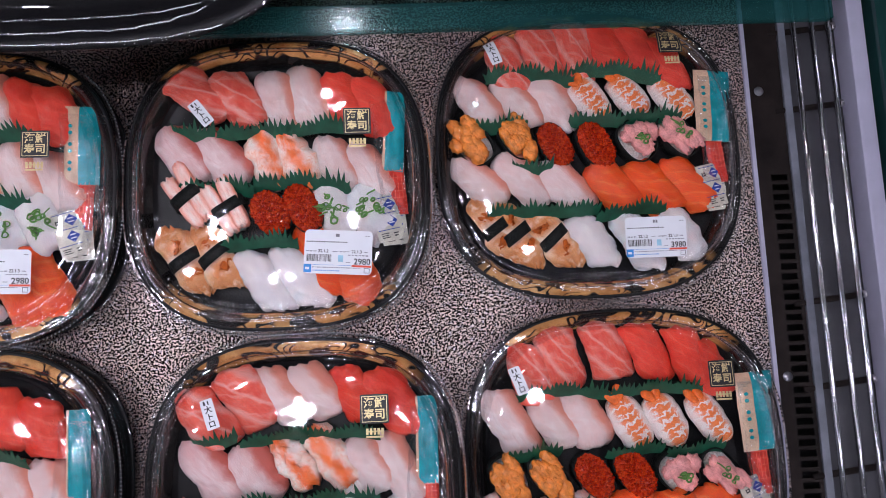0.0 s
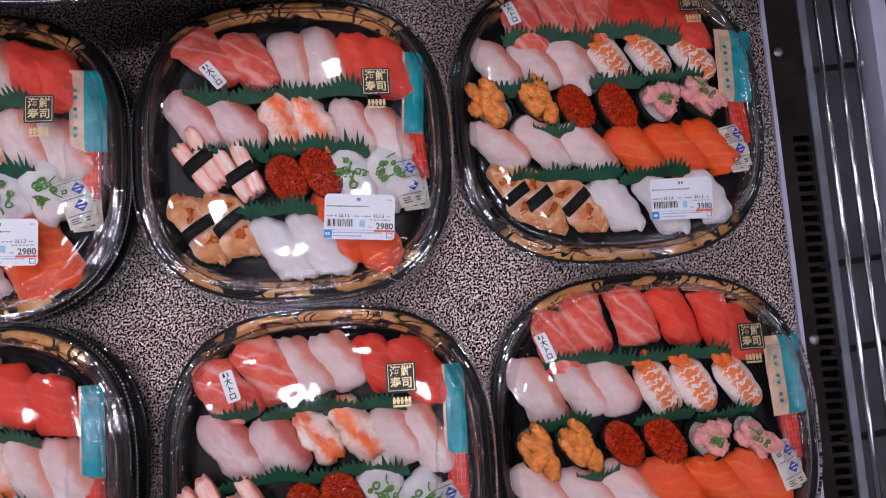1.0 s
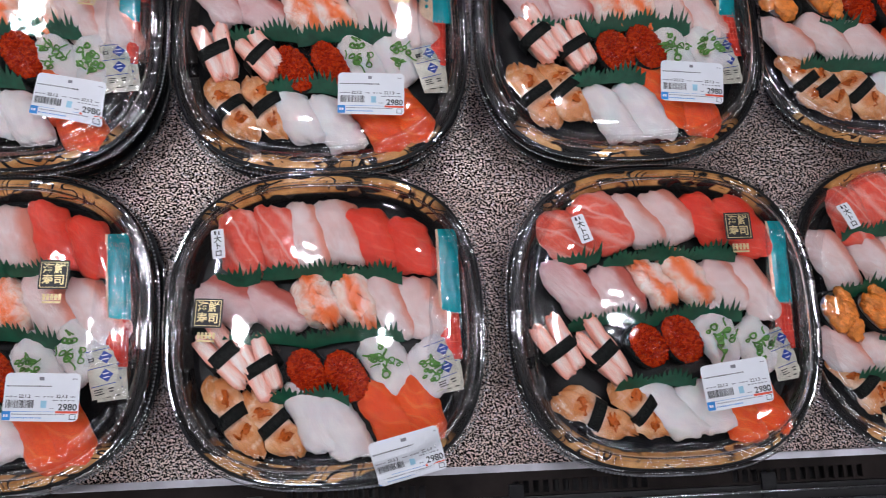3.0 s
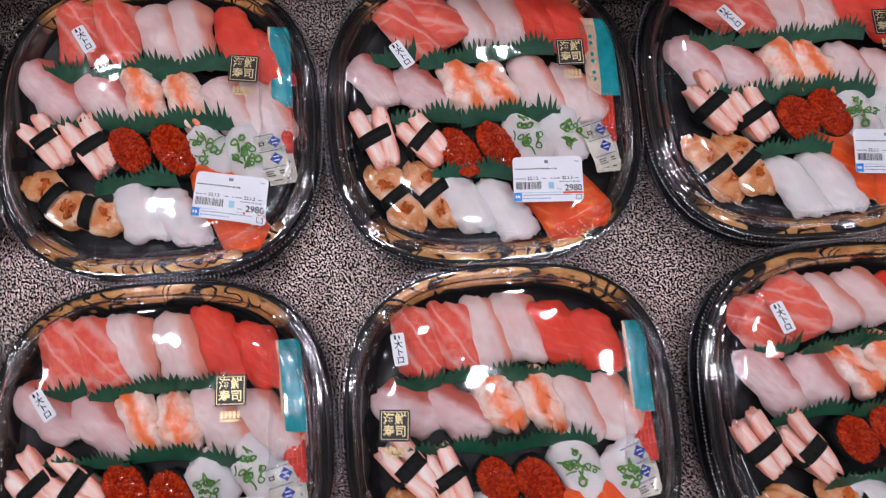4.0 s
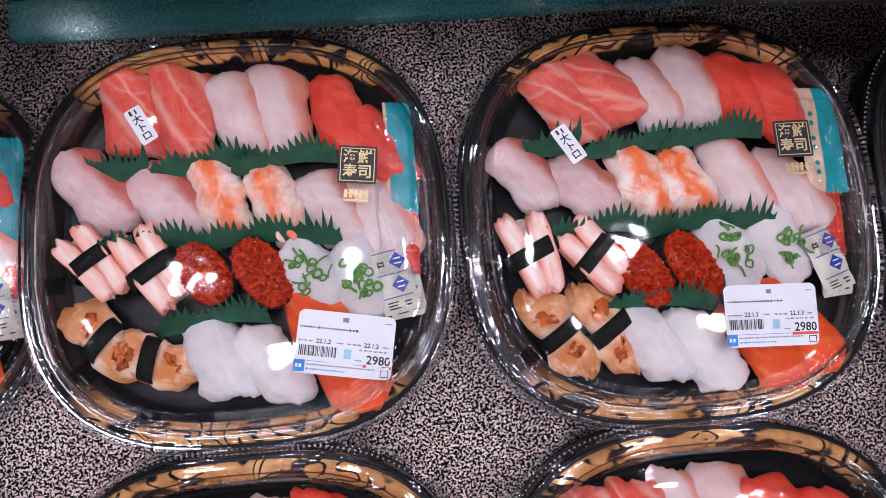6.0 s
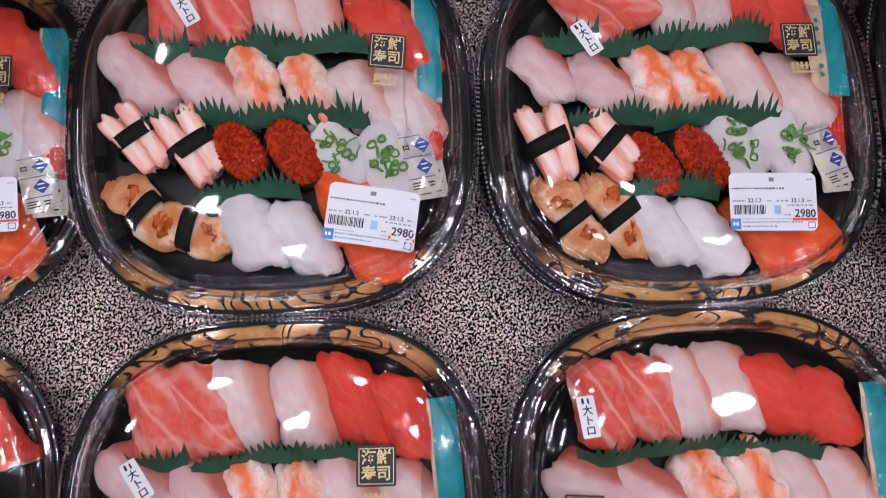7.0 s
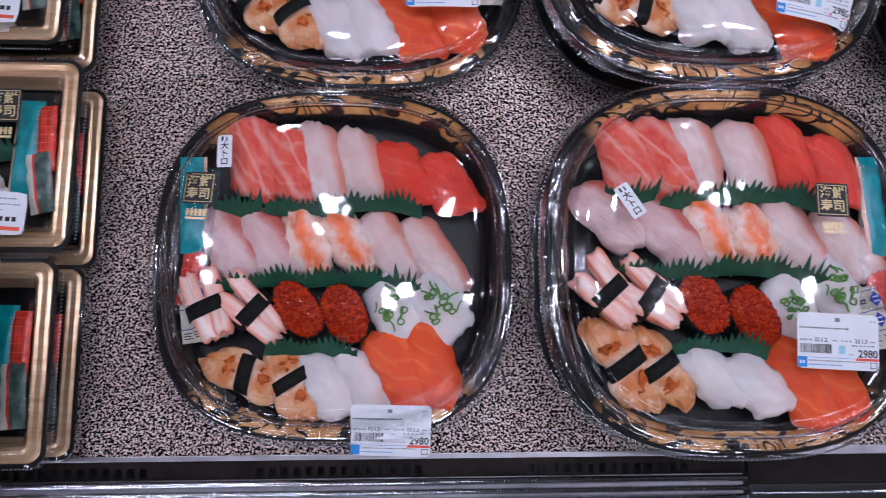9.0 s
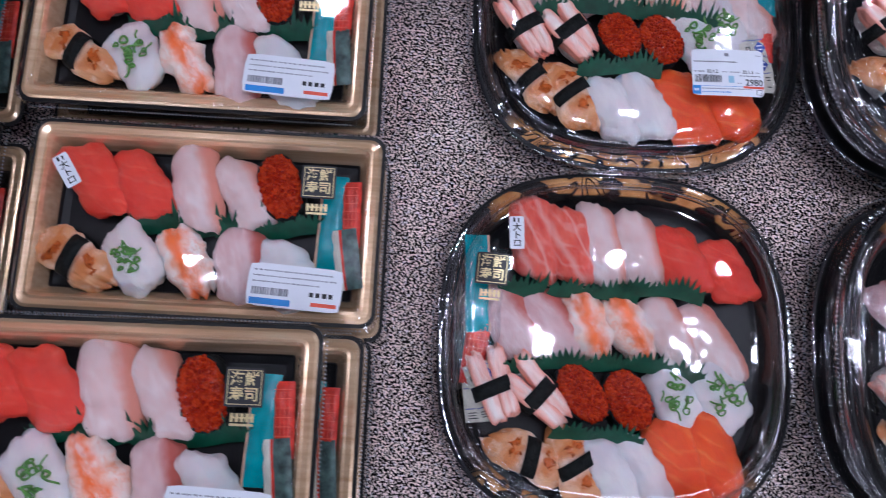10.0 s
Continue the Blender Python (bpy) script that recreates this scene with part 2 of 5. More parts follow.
ROE = roe_material()
UNI = plain("sea_urchin_roe", (0.72, 0.24, 0.04), 0.4, vary=0.35, scale=140.0, bump=0.8)
NEGITORO = plain("minced_tuna", (0.75, 0.34, 0.32), 0.38, vary=0.3, scale=110.0, bump=0.9, coat=0.2)
SCALLION = plain("spring_onion_green", (0.10, 0.26, 0.05), 0.35, vary=0.45, scale=200.0)
SAUCE = plain("eel_glaze", (0.50, 0.11, 0.02), 0.10, vary=0.3, scale=120.0, coat=0.2)
BARAN = plain("green_plastic_film", (0.004, 0.070, 0.036), 0.38, vary=0.35, scale=90.0, bump=0.2)
BLACK_PLASTIC = plain("black_plastic", (0.007, 0.007, 0.008), 0.38, vary=0.3, scale=200.0)
BLACK_PLASTIC.node_tree.nodes["Principled BSDF"].inputs["Specular IOR Level"].default_value = 0.25
INK = plain("black_print", (0.015, 0.015, 0.018), 0.5)
PAPER = plain("label_paper", (0.80, 0.82, 0.86), 0.45, vary=0.02)
PRINT_BLUE = plain("blue_print", (0.03, 0.26, 0.68), 0.45)
DEEP_BLUE = plain("deep_blue_print", (0.010, 0.045, 0.32), 0.4)
PRINT_PALE = plain("pale_blue_print", (0.35, 0.62, 0.75), 0.45)
PRINT_RED = plain("red_print", (0.80, 0.10, 0.05), 0.45)
PRINT_GREY = plain("grey_print", (0.22, 0.22, 0.25), 0.5)
GOLD = plain("gold_foil", (0.74, 0.60, 0.32), 0.28, 0.35, 0.15, 300.0)
TEAL_FILM = plain("teal_packet_film", (0.010, 0.27, 0.30), 0.25, vary=0.25, scale=80.0, bump=0.5)
CREAM_FILM = plain("cream_packet_film", (0.60, 0.42, 0.29), 0.28, vary=0.2, scale=90.0, bump=0.5)
RED_FILM = plain("red_packet_film", (0.60, 0.045, 0.03), 0.22, vary=0.35, scale=110.0, bump=0.6)
WHITE_FILM = plain("white_packet_film", (0.58, 0.57, 0.48), 0.28, vary=0.2, scale=90.0, bump=0.5)
DARK_PRINT = plain("dark_green_print", (0.06, 0.10, 0.09), 0.28, vary=0.85, scale=110.0, bump=0.4)
CHROME = plain("polished_steel", (0.80, 0.80, 0.84), 0.16, 1.0, 0.12, 25.0)
BAR_PAINT = plain("blue_grey_paint", (0.16, 0.17, 0.20), 0.3, 0.0, 0.25, 30.0)
PALE_PAINT = plain("pale_lilac_paint", (0.42, 0.41, 0.52), 0.35, 0.0, 0.1, 20.0)
GREY_PAINT = plain("grey_enamel", (0.085, 0.085, 0.095), 0.32, 0.0, 0.2, 20.0)
STEEL = plain("dull_steel", (0.55, 0.54, 0.58), 0.34, 1.0, 0.3, 18.0, 0.08)
DARK_STEEL = plain("dark_steel", (0.016, 0.012, 0.011), 0.62, 0.0, 0.5, 22.0, 0.1)
DARK_STEEL.node_tree.nodes["Principled BSDF"].inputs["Specular IOR Level"].default_value = 0.10
GREEN_GLASS = plain("dark_green_glass", (0.012, 0.045, 0.042), 0.08, 0.0, 0.2, 15.0)
BLACK_VOID = plain("black_grille_paint", (0.010, 0.010, 0.011), 0.55, 0.0, 0.3, 30.0)
WALL_PAINT = plain("grey_wall_paint", (0.12, 0.12, 0.125), 0.7, vary=0.08, scale=3.0)
CEILING_PAINT = plain("ceiling_paint", (0.05, 0.05, 0.052), 0.8, vary=0.08, scale=4.0)
STORE_TILE = plain("store_floor_vinyl", (0.34, 0.32, 0.30), 0.35, vary=0.12, scale=5.0)


def deck_material():
    """Embossed steel sheet: bright worm-like raised spots, hollows' shade painted into the colour."""
    m = Nodes("embossed_steel_deck")
    v = m.coords(vary=False)
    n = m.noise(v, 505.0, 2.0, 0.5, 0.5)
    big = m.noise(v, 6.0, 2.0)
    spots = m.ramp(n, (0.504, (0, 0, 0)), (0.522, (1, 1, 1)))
    # Lilac tint painted on some spots for coloured sparkle.
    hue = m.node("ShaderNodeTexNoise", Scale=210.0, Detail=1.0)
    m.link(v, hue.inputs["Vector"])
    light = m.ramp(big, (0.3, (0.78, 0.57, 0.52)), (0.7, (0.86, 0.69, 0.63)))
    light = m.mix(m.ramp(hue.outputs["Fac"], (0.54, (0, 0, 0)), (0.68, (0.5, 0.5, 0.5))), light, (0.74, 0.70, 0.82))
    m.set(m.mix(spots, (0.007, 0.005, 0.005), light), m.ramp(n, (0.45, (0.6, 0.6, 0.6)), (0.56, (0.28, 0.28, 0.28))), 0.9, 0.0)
    m.bump(n, 1.0, 0.0016)
    return m.mat


def band_material():
    """Dark steel brushed along its length, with paler drawn lines."""
    m = Nodes("dark_brushed_steel")
    streak = m.noise(m.coords((1.5, 420.0, 60.0)), 1.0, 4.0, 0.7)
    m.set(m.ramp(streak, (0.40, (0.05, 0.05, 0.055)), (0.62, (0.22, 0.22, 0.23))), 0.36, 0.8)
    return m.mat


BAND_STEEL = band_material()


def rim_material():
    """Black tray rim with a brown-gold wood-grain print along the front and the back."""
    m = Nodes("printed_rim")
    v = m.coords()
    flat = m.coords(vary=False)
    x, y = m.math("ABSOLUTE", m.axis(flat, 0)), m.math("ABSOLUTE", m.axis(flat, 1))
    where = m.ramp(m.math("ADD", m.math("SUBTRACT", y, x), m.math("MULTIPLY", m.noise(v, 9.0), 0.03)), (0.0, (0, 0, 0)), (0.035, (1, 1, 1)))
    stretched = m.coords((1.0, 1.7, 1.0))
    patch = m.ramp(m.noise(stretched, 36.0, 1.0), (0.41, (0, 0, 0)), (0.45, (1, 1, 1)))
    rings = m.math("FRACT", m.math("MULTIPLY", m.noise(m.coords((1.0, 1.3, 0.4)), 24.0, 1.0, 0.4, 0.6), 9.0))
    lines = m.ramp(m.math("ABSOLUTE", m.math("SUBTRACT", rings, 0.5)), (0.10, (0, 0, 0)), (0.17, (1, 1, 1)))
    keep = m.ramp(m.noise(v, 30.0, 1.0), (0.44, (1, 1, 1)), (0.48, (0, 0, 0)))
    drawn = m.math("MAXIMUM", lines, keep)
    gold = m.ramp(m.noise(v, 50.0), (0.3, (0.36, 0.15, 0.04)), (0.7, (0.70, 0.40, 0.15)))
    upper = m.ramp(m.math("MULTIPLY", m.axis(flat, 2), 10.0), (0.185, (0, 0, 0)), (0.200, (1, 1, 1)))
    ridge = m.ramp(m.math("MULTIPLY", m.axis(flat, 2), 10.0), (0.250, (1, 1, 1)), (0.254, (0, 0, 0)), (0.260, (0, 0, 0)), (0.264, (1, 1, 1)))
    amount = m.math("MULTIPLY", m.math("MULTIPLY", m.math("MULTIPLY", where, patch), drawn), m.math("MULTIPLY", upper, ridge))
    m.set(m.mix(amount, (0.012, 0.011, 0.011), gold), 0.14, 0.0, 1.0)
    return m.mat


def gold_frame_material():
    m = Nodes("brushed_gold_frame")
    v = m.coords((3.0, 60.0, 60.0))
    n = m.noise(v, 3.0, 4.0)
    m.set(m.ramp(n, (0.25, (0.58, 0.37, 0.20)), (0.75, (0.90, 0.68, 0.45))), 0.22, 0.58, 0.4)
    m.bump(n, 0.1, 0.0005)
    return m.mat


def clear(name, tint, gloss=1.0, ior=1.5, rough=0.03, bump=0.0, bump_scale=18.0, most=1.0):
    """Thin clear plastic or glass: see-through, with a gloss that grows towards grazing angles."""
    m = Nodes(name)
    m.tree.nodes.remove(m.bsdf)
    see = m.node("ShaderNodeBsdfTransparent")
    see.inputs[0].default_value = (*tint, 1)
    gl = m.node("ShaderNodeBsdfGlossy")
    gl.inputs["Color"].default_value = (1, 1, 1, 1)
    gl.inputs["Roughness"].default_value = rough
    fr = m.node("ShaderNodeFresnel")
    fr.inputs["IOR"].default_value = ior
    fac = m.math("MINIMUM", m.math("MULTIPLY", fr.outputs[0], gloss), most)
    mixer = m.node("ShaderNodeMixShader")
    m.link(fac, mixer.inputs[0])
    m.link(see.outputs[0], mixer.inputs[1])
    m.link(gl.outputs[0], mixer.inputs[2])
    m.link(mixer.outputs[0], m.out.inputs["Surface"])
    if bump:
        b = m.node("ShaderNodeBump", Strength=bump, Distance=0.002)
        m.link(m.noise(m.coords(), bump_scale, 2.0), b.inputs["Height"])
        m.link(b.outputs[0], gl.inputs["Normal"])
    return m.mat


def glass_lip(name):
    """Thick green glass seen through its polished edge: half clear, half a milky teal, with gloss."""
    m = Nodes(name)
    m.set(m.ramp(m.noise(m.coords((2.0, 30.0, 30.0)), 6.0, 3.0), (0.3, (0.03, 0.16, 0.16)), (0.7, (0.08, 0.30, 0.29))), 0.12, 0.0, 0.4)
    see = m.node("ShaderNodeBsdfTransparent")
    see.inputs[0].default_value = (0.36, 0.58, 0.57, 1)
    mixer = m.node("ShaderNodeMixShader")
    mixer.inputs[0].default_value = 0.14
    m.link(see.outputs[0], mixer.inputs[1])
    m.link(m.bsdf.outputs[0], mixer.inputs[2])
    m.link(mixer.outputs[0], m.out.inputs["Surface"])
    return m.mat


DECK, RIM, GOLD_FRAME = deck_material(), rim_material(), gold_frame_material()
LID = clear("clear_lid_plastic", (0.985, 0.985, 0.985), 1.45, 1.48, 0.045, 0.55, 22.0)
LID_EDGE = clear("clear_lid_edge", (0.93, 0.93, 0.94), 4.4, 1.5, 0.04, 0.20, 60.0)
WRAP = clear("crumpled_clear_film", (0.95, 0.96, 0.97), 1.6, 1.45, 0.08, 0.6, 120.0, 0.22)
SHELF_GLASS = clear("green_shelf_glass", (0.50, 0.70, 0.67), 1.3, 1.5, 0.01)
SHELF_EDGE = glass_lip("green_glass_edge")


def lamp_material(name, power):
    m = Nodes(name)
    m.bsdf.inputs["Base Color"].default_value = (0.8, 0.8, 0.8, 1)
    m.bsdf.inputs["Emission Color"].default_value = (1.0, 0.95, 1.13, 1)
    m.bsdf.inputs["Emission Strength"].default_value = power
    return m.mat


LAMP, TUBE = lamp_material("lamp_diffuser", LAMP_POWER), lamp_material("tube_diffuser", TUBE_POWER)


# ---- building tools ----
def mesh_of(name, verts, faces, mats, smooth=True, picks=None):
    me = bpy.data.meshes.new(name)
    me.from_pydata([tuple(v) for v in verts], [], faces)
    for m in mats if isinstance(mats, (list, tuple)) else [mats]:
        me.materials.append(m)
    if picks:
        me.polygons.foreach_set("material_index", picks)
    me.polygons.foreach_set("use_smooth", [smooth] * len(me.polygons))
    me.validate()
    me.update()
    return me


def bm_mesh(name, bm, mat, smooth=False):
    me = bpy.data.meshes.new(name)
    bmesh.ops.recalc_face_normals(bm, faces=bm.faces)
    bm.to_mesh(me)
    bm.free()
    me.materials.append(mat)
    me.polygons.foreach_set("use_smooth", [smooth] * len(me.polygons))
    return me


def part(name, me, parent, label="", m=None):
    ob = new(name, me)
    ob.parent = parent
    if m is not None:
        ob.matrix_basis = m
    if label:
        ob["label"] = label
    return ob


def thing(name, label, category, group="", kind="", me=None, m=None):
    ob = tagged(new(name, me), label, category, group, kind)
    if me is None:
        ob.empty_display_size = 0.02
    if m is not None:
        ob.matrix_basis = m
    return ob


def box_bm(sx, sy, sz, at=(0, 0, 0), bevel=0.0, bm=None):
    bm2 = bmesh.new()
    bmesh.ops.create_cube(bm2, size=1.0, matrix=Matrix.Translation(at) @ Matrix.Diagonal((sx, sy, sz, 1)))
    if bevel:
        bmesh.ops.bevel(bm2, geom=bm2.edges[:], offset=bevel, segments=2, affect="EDGES", profile=0.7)
    return bm2


def box_mesh(name, lo, hi, mat, bevel=0.0):
    size = [b - a for a, b in zip(lo, hi)]
    mid = [(a + b) / 2 for a, b in zip(lo, hi)]
    return bm_mesh(name, box_bm(*size, at=mid, bevel=bevel), mat)


def rod_mesh(name, a, b, r, mat, sides=14):
    a, b = Vector(a), Vector(b)
    d = b - a
    bm = bmesh.new()
    bmesh.ops.create_cone(bm, cap_ends=True, segments=sides, radius1=r, radius2=r, depth=d.length,
                          matrix=Matrix.Translation((a + b) / 2) @ d.to_track_quat("Z", "Y").to_matrix().to_4x4())
    me = bm_mesh(name, bm, mat, True)
    return me


def squircle(a, b, n, seg):
    """Points of a rounded square with half sizes a and b."""
    pts = []
    for i in range(seg):
        t = 2 * math.pi * i / seg
        c, s = math.cos(t), math.sin(t)
        r = (abs(c) ** n + abs(s) ** n) ** (-1 / n)
        pts.append((a * r * c, b * r * s))
    return pts


def lathe(name, a, b, n, profile, mat, seg=96, close=True, smooth=True):
    """Rings of a rounded square, each (inset, height), joined into a skin; close fills the last ring."""
    verts, faces = [], []
    for inset, z in profile:
        verts += [(x, y, z) for x, y in squircle(a - inset, b - inset, n, seg)]
    for k in range(len(profile) - 1):
        for i in range(seg):
            j = (i + 1) % seg
            faces.append((k * seg + i, k * seg + j, (k + 1) * seg + j, (k + 1) * seg + i))
    if close:
        verts.append((0, 0, profile[-1][1]))
        base, c = (len(profile) - 1) * seg, len(verts) - 1
        faces += [(base + i, base + (i + 1) % seg, c) for i in range(seg)]
    return mesh_of(name, verts, faces, mat, smooth)


def pillow(L, W, thick, height, arch, droop, seed, point=4.0, wave=0.0012, shear=0.0, skew=0.0, nu=26, nv=16, blunt=0.35, pinch=0.0, fan=0.0):
    """A draped slice: long along y, arched across x, thin at its edges."""
    rnd = random.Random(seed)
    off = Vector((rnd.uniform(-50, 50), rnd.uniform(-50, 50), rnd.uniform(-50, 50)))
    taper, curl = rnd.uniform(-0.13, 0.13), rnd.uniform(-0.0022, 0.0022)
    tops, lows = [], []
    for i in range(nu + 1):
        u = -1 + 2 * i / nu
        w = max((1 - abs(u) ** point), 0) ** 0.5
        w = (blunt + (1 - blunt) * w) * (1 + taper * u) * (1 - pinch * math.exp(-(u / 0.3) ** 2))
        for j in range(nv + 1):
            v = -1 + 2 * j / nv
            x = v * w * W / 2 + shear * u * abs(u)
            y = u * L / 2 * (1 - 0.06 * v * v) + skew * v
            x += wave * 1.6 * noise.noise(Vector((u * 2.4, v * 0.6, 0)) + off) + wave * 0.7 * noise.noise(Vector((u * 7.0, v * 1.5, 3)) + off)
            y += wave * 1.9 * noise.noise(Vector((v * 2.2, u * 0.6, 5)) + off) + wave * 0.9 * noise.noise(Vector((v * 6.0, u * 1.5, 7)) + off)
            z = height - arch * v * v - droop * abs(u) ** 3 + 0.7 * wave * noise.noise(Vector((u * 2.5, v * 2.0, 9)) + off)
            z += 0.35 * wave * noise.noise(Vector((u * 7.0, v * 4.0, 21)) + off) + curl * u * v - fan * abs(math.sin(v * 6.0)) * u * u
            y += fan * 2.0 * (abs(math.cos(v * 6.0)) - 0.5) * u * abs(u)
            t = thick / 2 * (max(1 - abs(v) ** 9, 0) * max(1 - abs(u) ** 14, 0)) ** 0.5 + 0.0003
            tops.append((x, y, z + t))
            lows.append((x, y, z - t))
    verts = tops + lows
    m, k = nv + 1, len(tops)
    faces = []
    for i in range(nu):
        for j in range(nv):
            a = i * m + j
            faces.append((a, a + 1, a + m + 1, a + m))
            faces.append((k + a, k + a + m, k + a + m + 1, k + a + 1))
    edge = [j for j in range(m)] + [i * m + nv for i in range(1, nu + 1)] + [nu * m + j for j in range(nv - 1, -1, -1)] + [i * m for i in range(nu - 1, 0, -1)]
    for a, b in zip(edge, edge[1:] + edge[:1]):
        faces.append((a, k + a, k + b, b))
    return verts, faces


def lump(sx, sy, sz, at, seed, rough=0.15, freq=2.0, square=2.6, sub=3):
    """A knobbly rounded block."""
    bm = bmesh.new()
    bmesh.ops.create_icosphere(bm, subdivisions=sub, radius=1.0)
    off = Vector((seed * 3.1, seed * 1.7, seed * 0.9))
    verts, faces = [], []
    for v in bm.verts:
        p = v.co
        r = (abs(p.x) ** square + abs(p.y) ** square + abs(p.z) ** square) ** (-1 / square)
        q = p * r * (1 + rough * noise.noise(p * freq + off))
        verts.append((at[0] + q.x * sx / 2, at[1] + q.y * sy / 2, at[2] + q.z * sz / 2))
    for f in bm.faces:
        faces.append(tuple(v.index for v in f.verts))
    bm.free()
    return verts, faces


def merge(*pieces):
    verts, faces, picks = [], [], []
    for k, (v, f) in enumerate(pieces):
        n = len(verts)
        verts += v
        faces += [tuple(i + n for i in g) for g in f]
        picks += [k] * len(f)
    return verts, faces, picks


def tube(points, r, sides=6):
    verts, faces = [], []
    for i, p in enumerate(points):
        p = Vector(p)
        d = Vector(points[min(i + 1, len(points) - 1)]) - Vector(points[max(i - 1, 0)])
        q = d.to_track_quat("Z", "Y")
        for s in range(sides):
            a = 2 * math.pi * s / sides
            verts.append(tuple(p + q @ Vector((r * math.cos(a), r * math.sin(a), 0))))
    for i in range(len(points) - 1):
        for s in range(sides):
            t = (s + 1) % sides
            faces.append((i * sides + s, i * sides + t, (i + 1) * sides + t, (i + 1) * sides + s))
    return verts, faces


# ---- sushi ----
def rice_mesh(seed, L=0.056, W=0.027, H=0.019):
    v, f = lump(W, L, H, (0, 0, H / 2), seed, 0.10, 3.0, 3.0)
    return mesh_of("rice", v, f, RICE)


def nori_ring(half, top, width, lean=0.0):
    """A seaweed strip wrapped round the middle of a piece."""
    verts, faces, seg = [], [], 28
    for side in (-1, 1):
        for out in (0.0, 0.0007):
            for i in range(seg):
                t = 2 * math.pi * i / seg
                c, s = math.cos(t), math.sin(t)
                r = (abs(c) ** 3.2 + abs(s) ** 3.2) ** (-1 / 3.2)
                x = (half + out) * r * c
                verts.append((x, side * width / 2 + lean * x, top / 2 + (top / 2 + out) * r * s))
    for i in range(seg):
        j = (i + 1) % seg
        faces += [(seg + i, seg + j, 3 * seg + j, 3 * seg + i), (i, 2 * seg + i, 2 * seg + j, j),
                  (i, j, seg + j, seg + i), (2 * seg + i, 3 * seg + i, 3 * seg + j, 2 * seg + j)]
    return mesh_of("nori_band", verts, faces, NORI)


def slice_mesh(mat, seed, **k):
    v, f = pillow(seed=seed, **k)
    return mesh_of("topping", v, f, mat)


def nigiri(kind, label, mat, seed, shape, rice=True, group=""):
    ob = thing("nigiri_sushi", label, "sushi", group)
    if rice:
        part("rice", rice_mesh(seed), ob)
    part("topping", slice_mesh(mat, seed, **shape), ob, label.split(" on ")[0] if " on " in label else "")
    return ob


def scallion_mesh(seed, spread=0.012, height=0.026, count=14):
    rnd = random.Random(seed)
    pieces = []
    for _ in range(count):
        cx, cy = rnd.uniform(-spread, spread) * 0.7, rnd.uniform(-spread, spread)
        z = height + rnd.uniform(0, 0.002)
        if rnd.random() < 0.55:
            r = rnd.uniform(0.0018, 0.0036)
            e = rnd.uniform(0.5, 1.0)
            pts = [(cx + r * math.cos(a), cy + e * r * math.sin(a), z + 0.001 * math.sin(2 * a)) for a in [2 * math.pi * k / 12 for k in range(13)]]
        else:
            a0, ln = rnd.uniform(0, 6.28), rnd.uniform(0.006, 0.013)
            bend = rnd.uniform(-0.6, 0.6)
            pts = [(cx + ln * k / 6 * math.cos(a0 + bend * k / 6), cy + ln * k / 6 * math.sin(a0 + bend * k / 6), z + 0.001 * math.sin(k)) for k in range(7)]
        pieces.append(tube(pts, rnd.uniform(0.0007, 0.0012), 5))
    v, f, _ = merge(*pieces)
    return mesh_of("spring_onion", v, f, SCALLION)


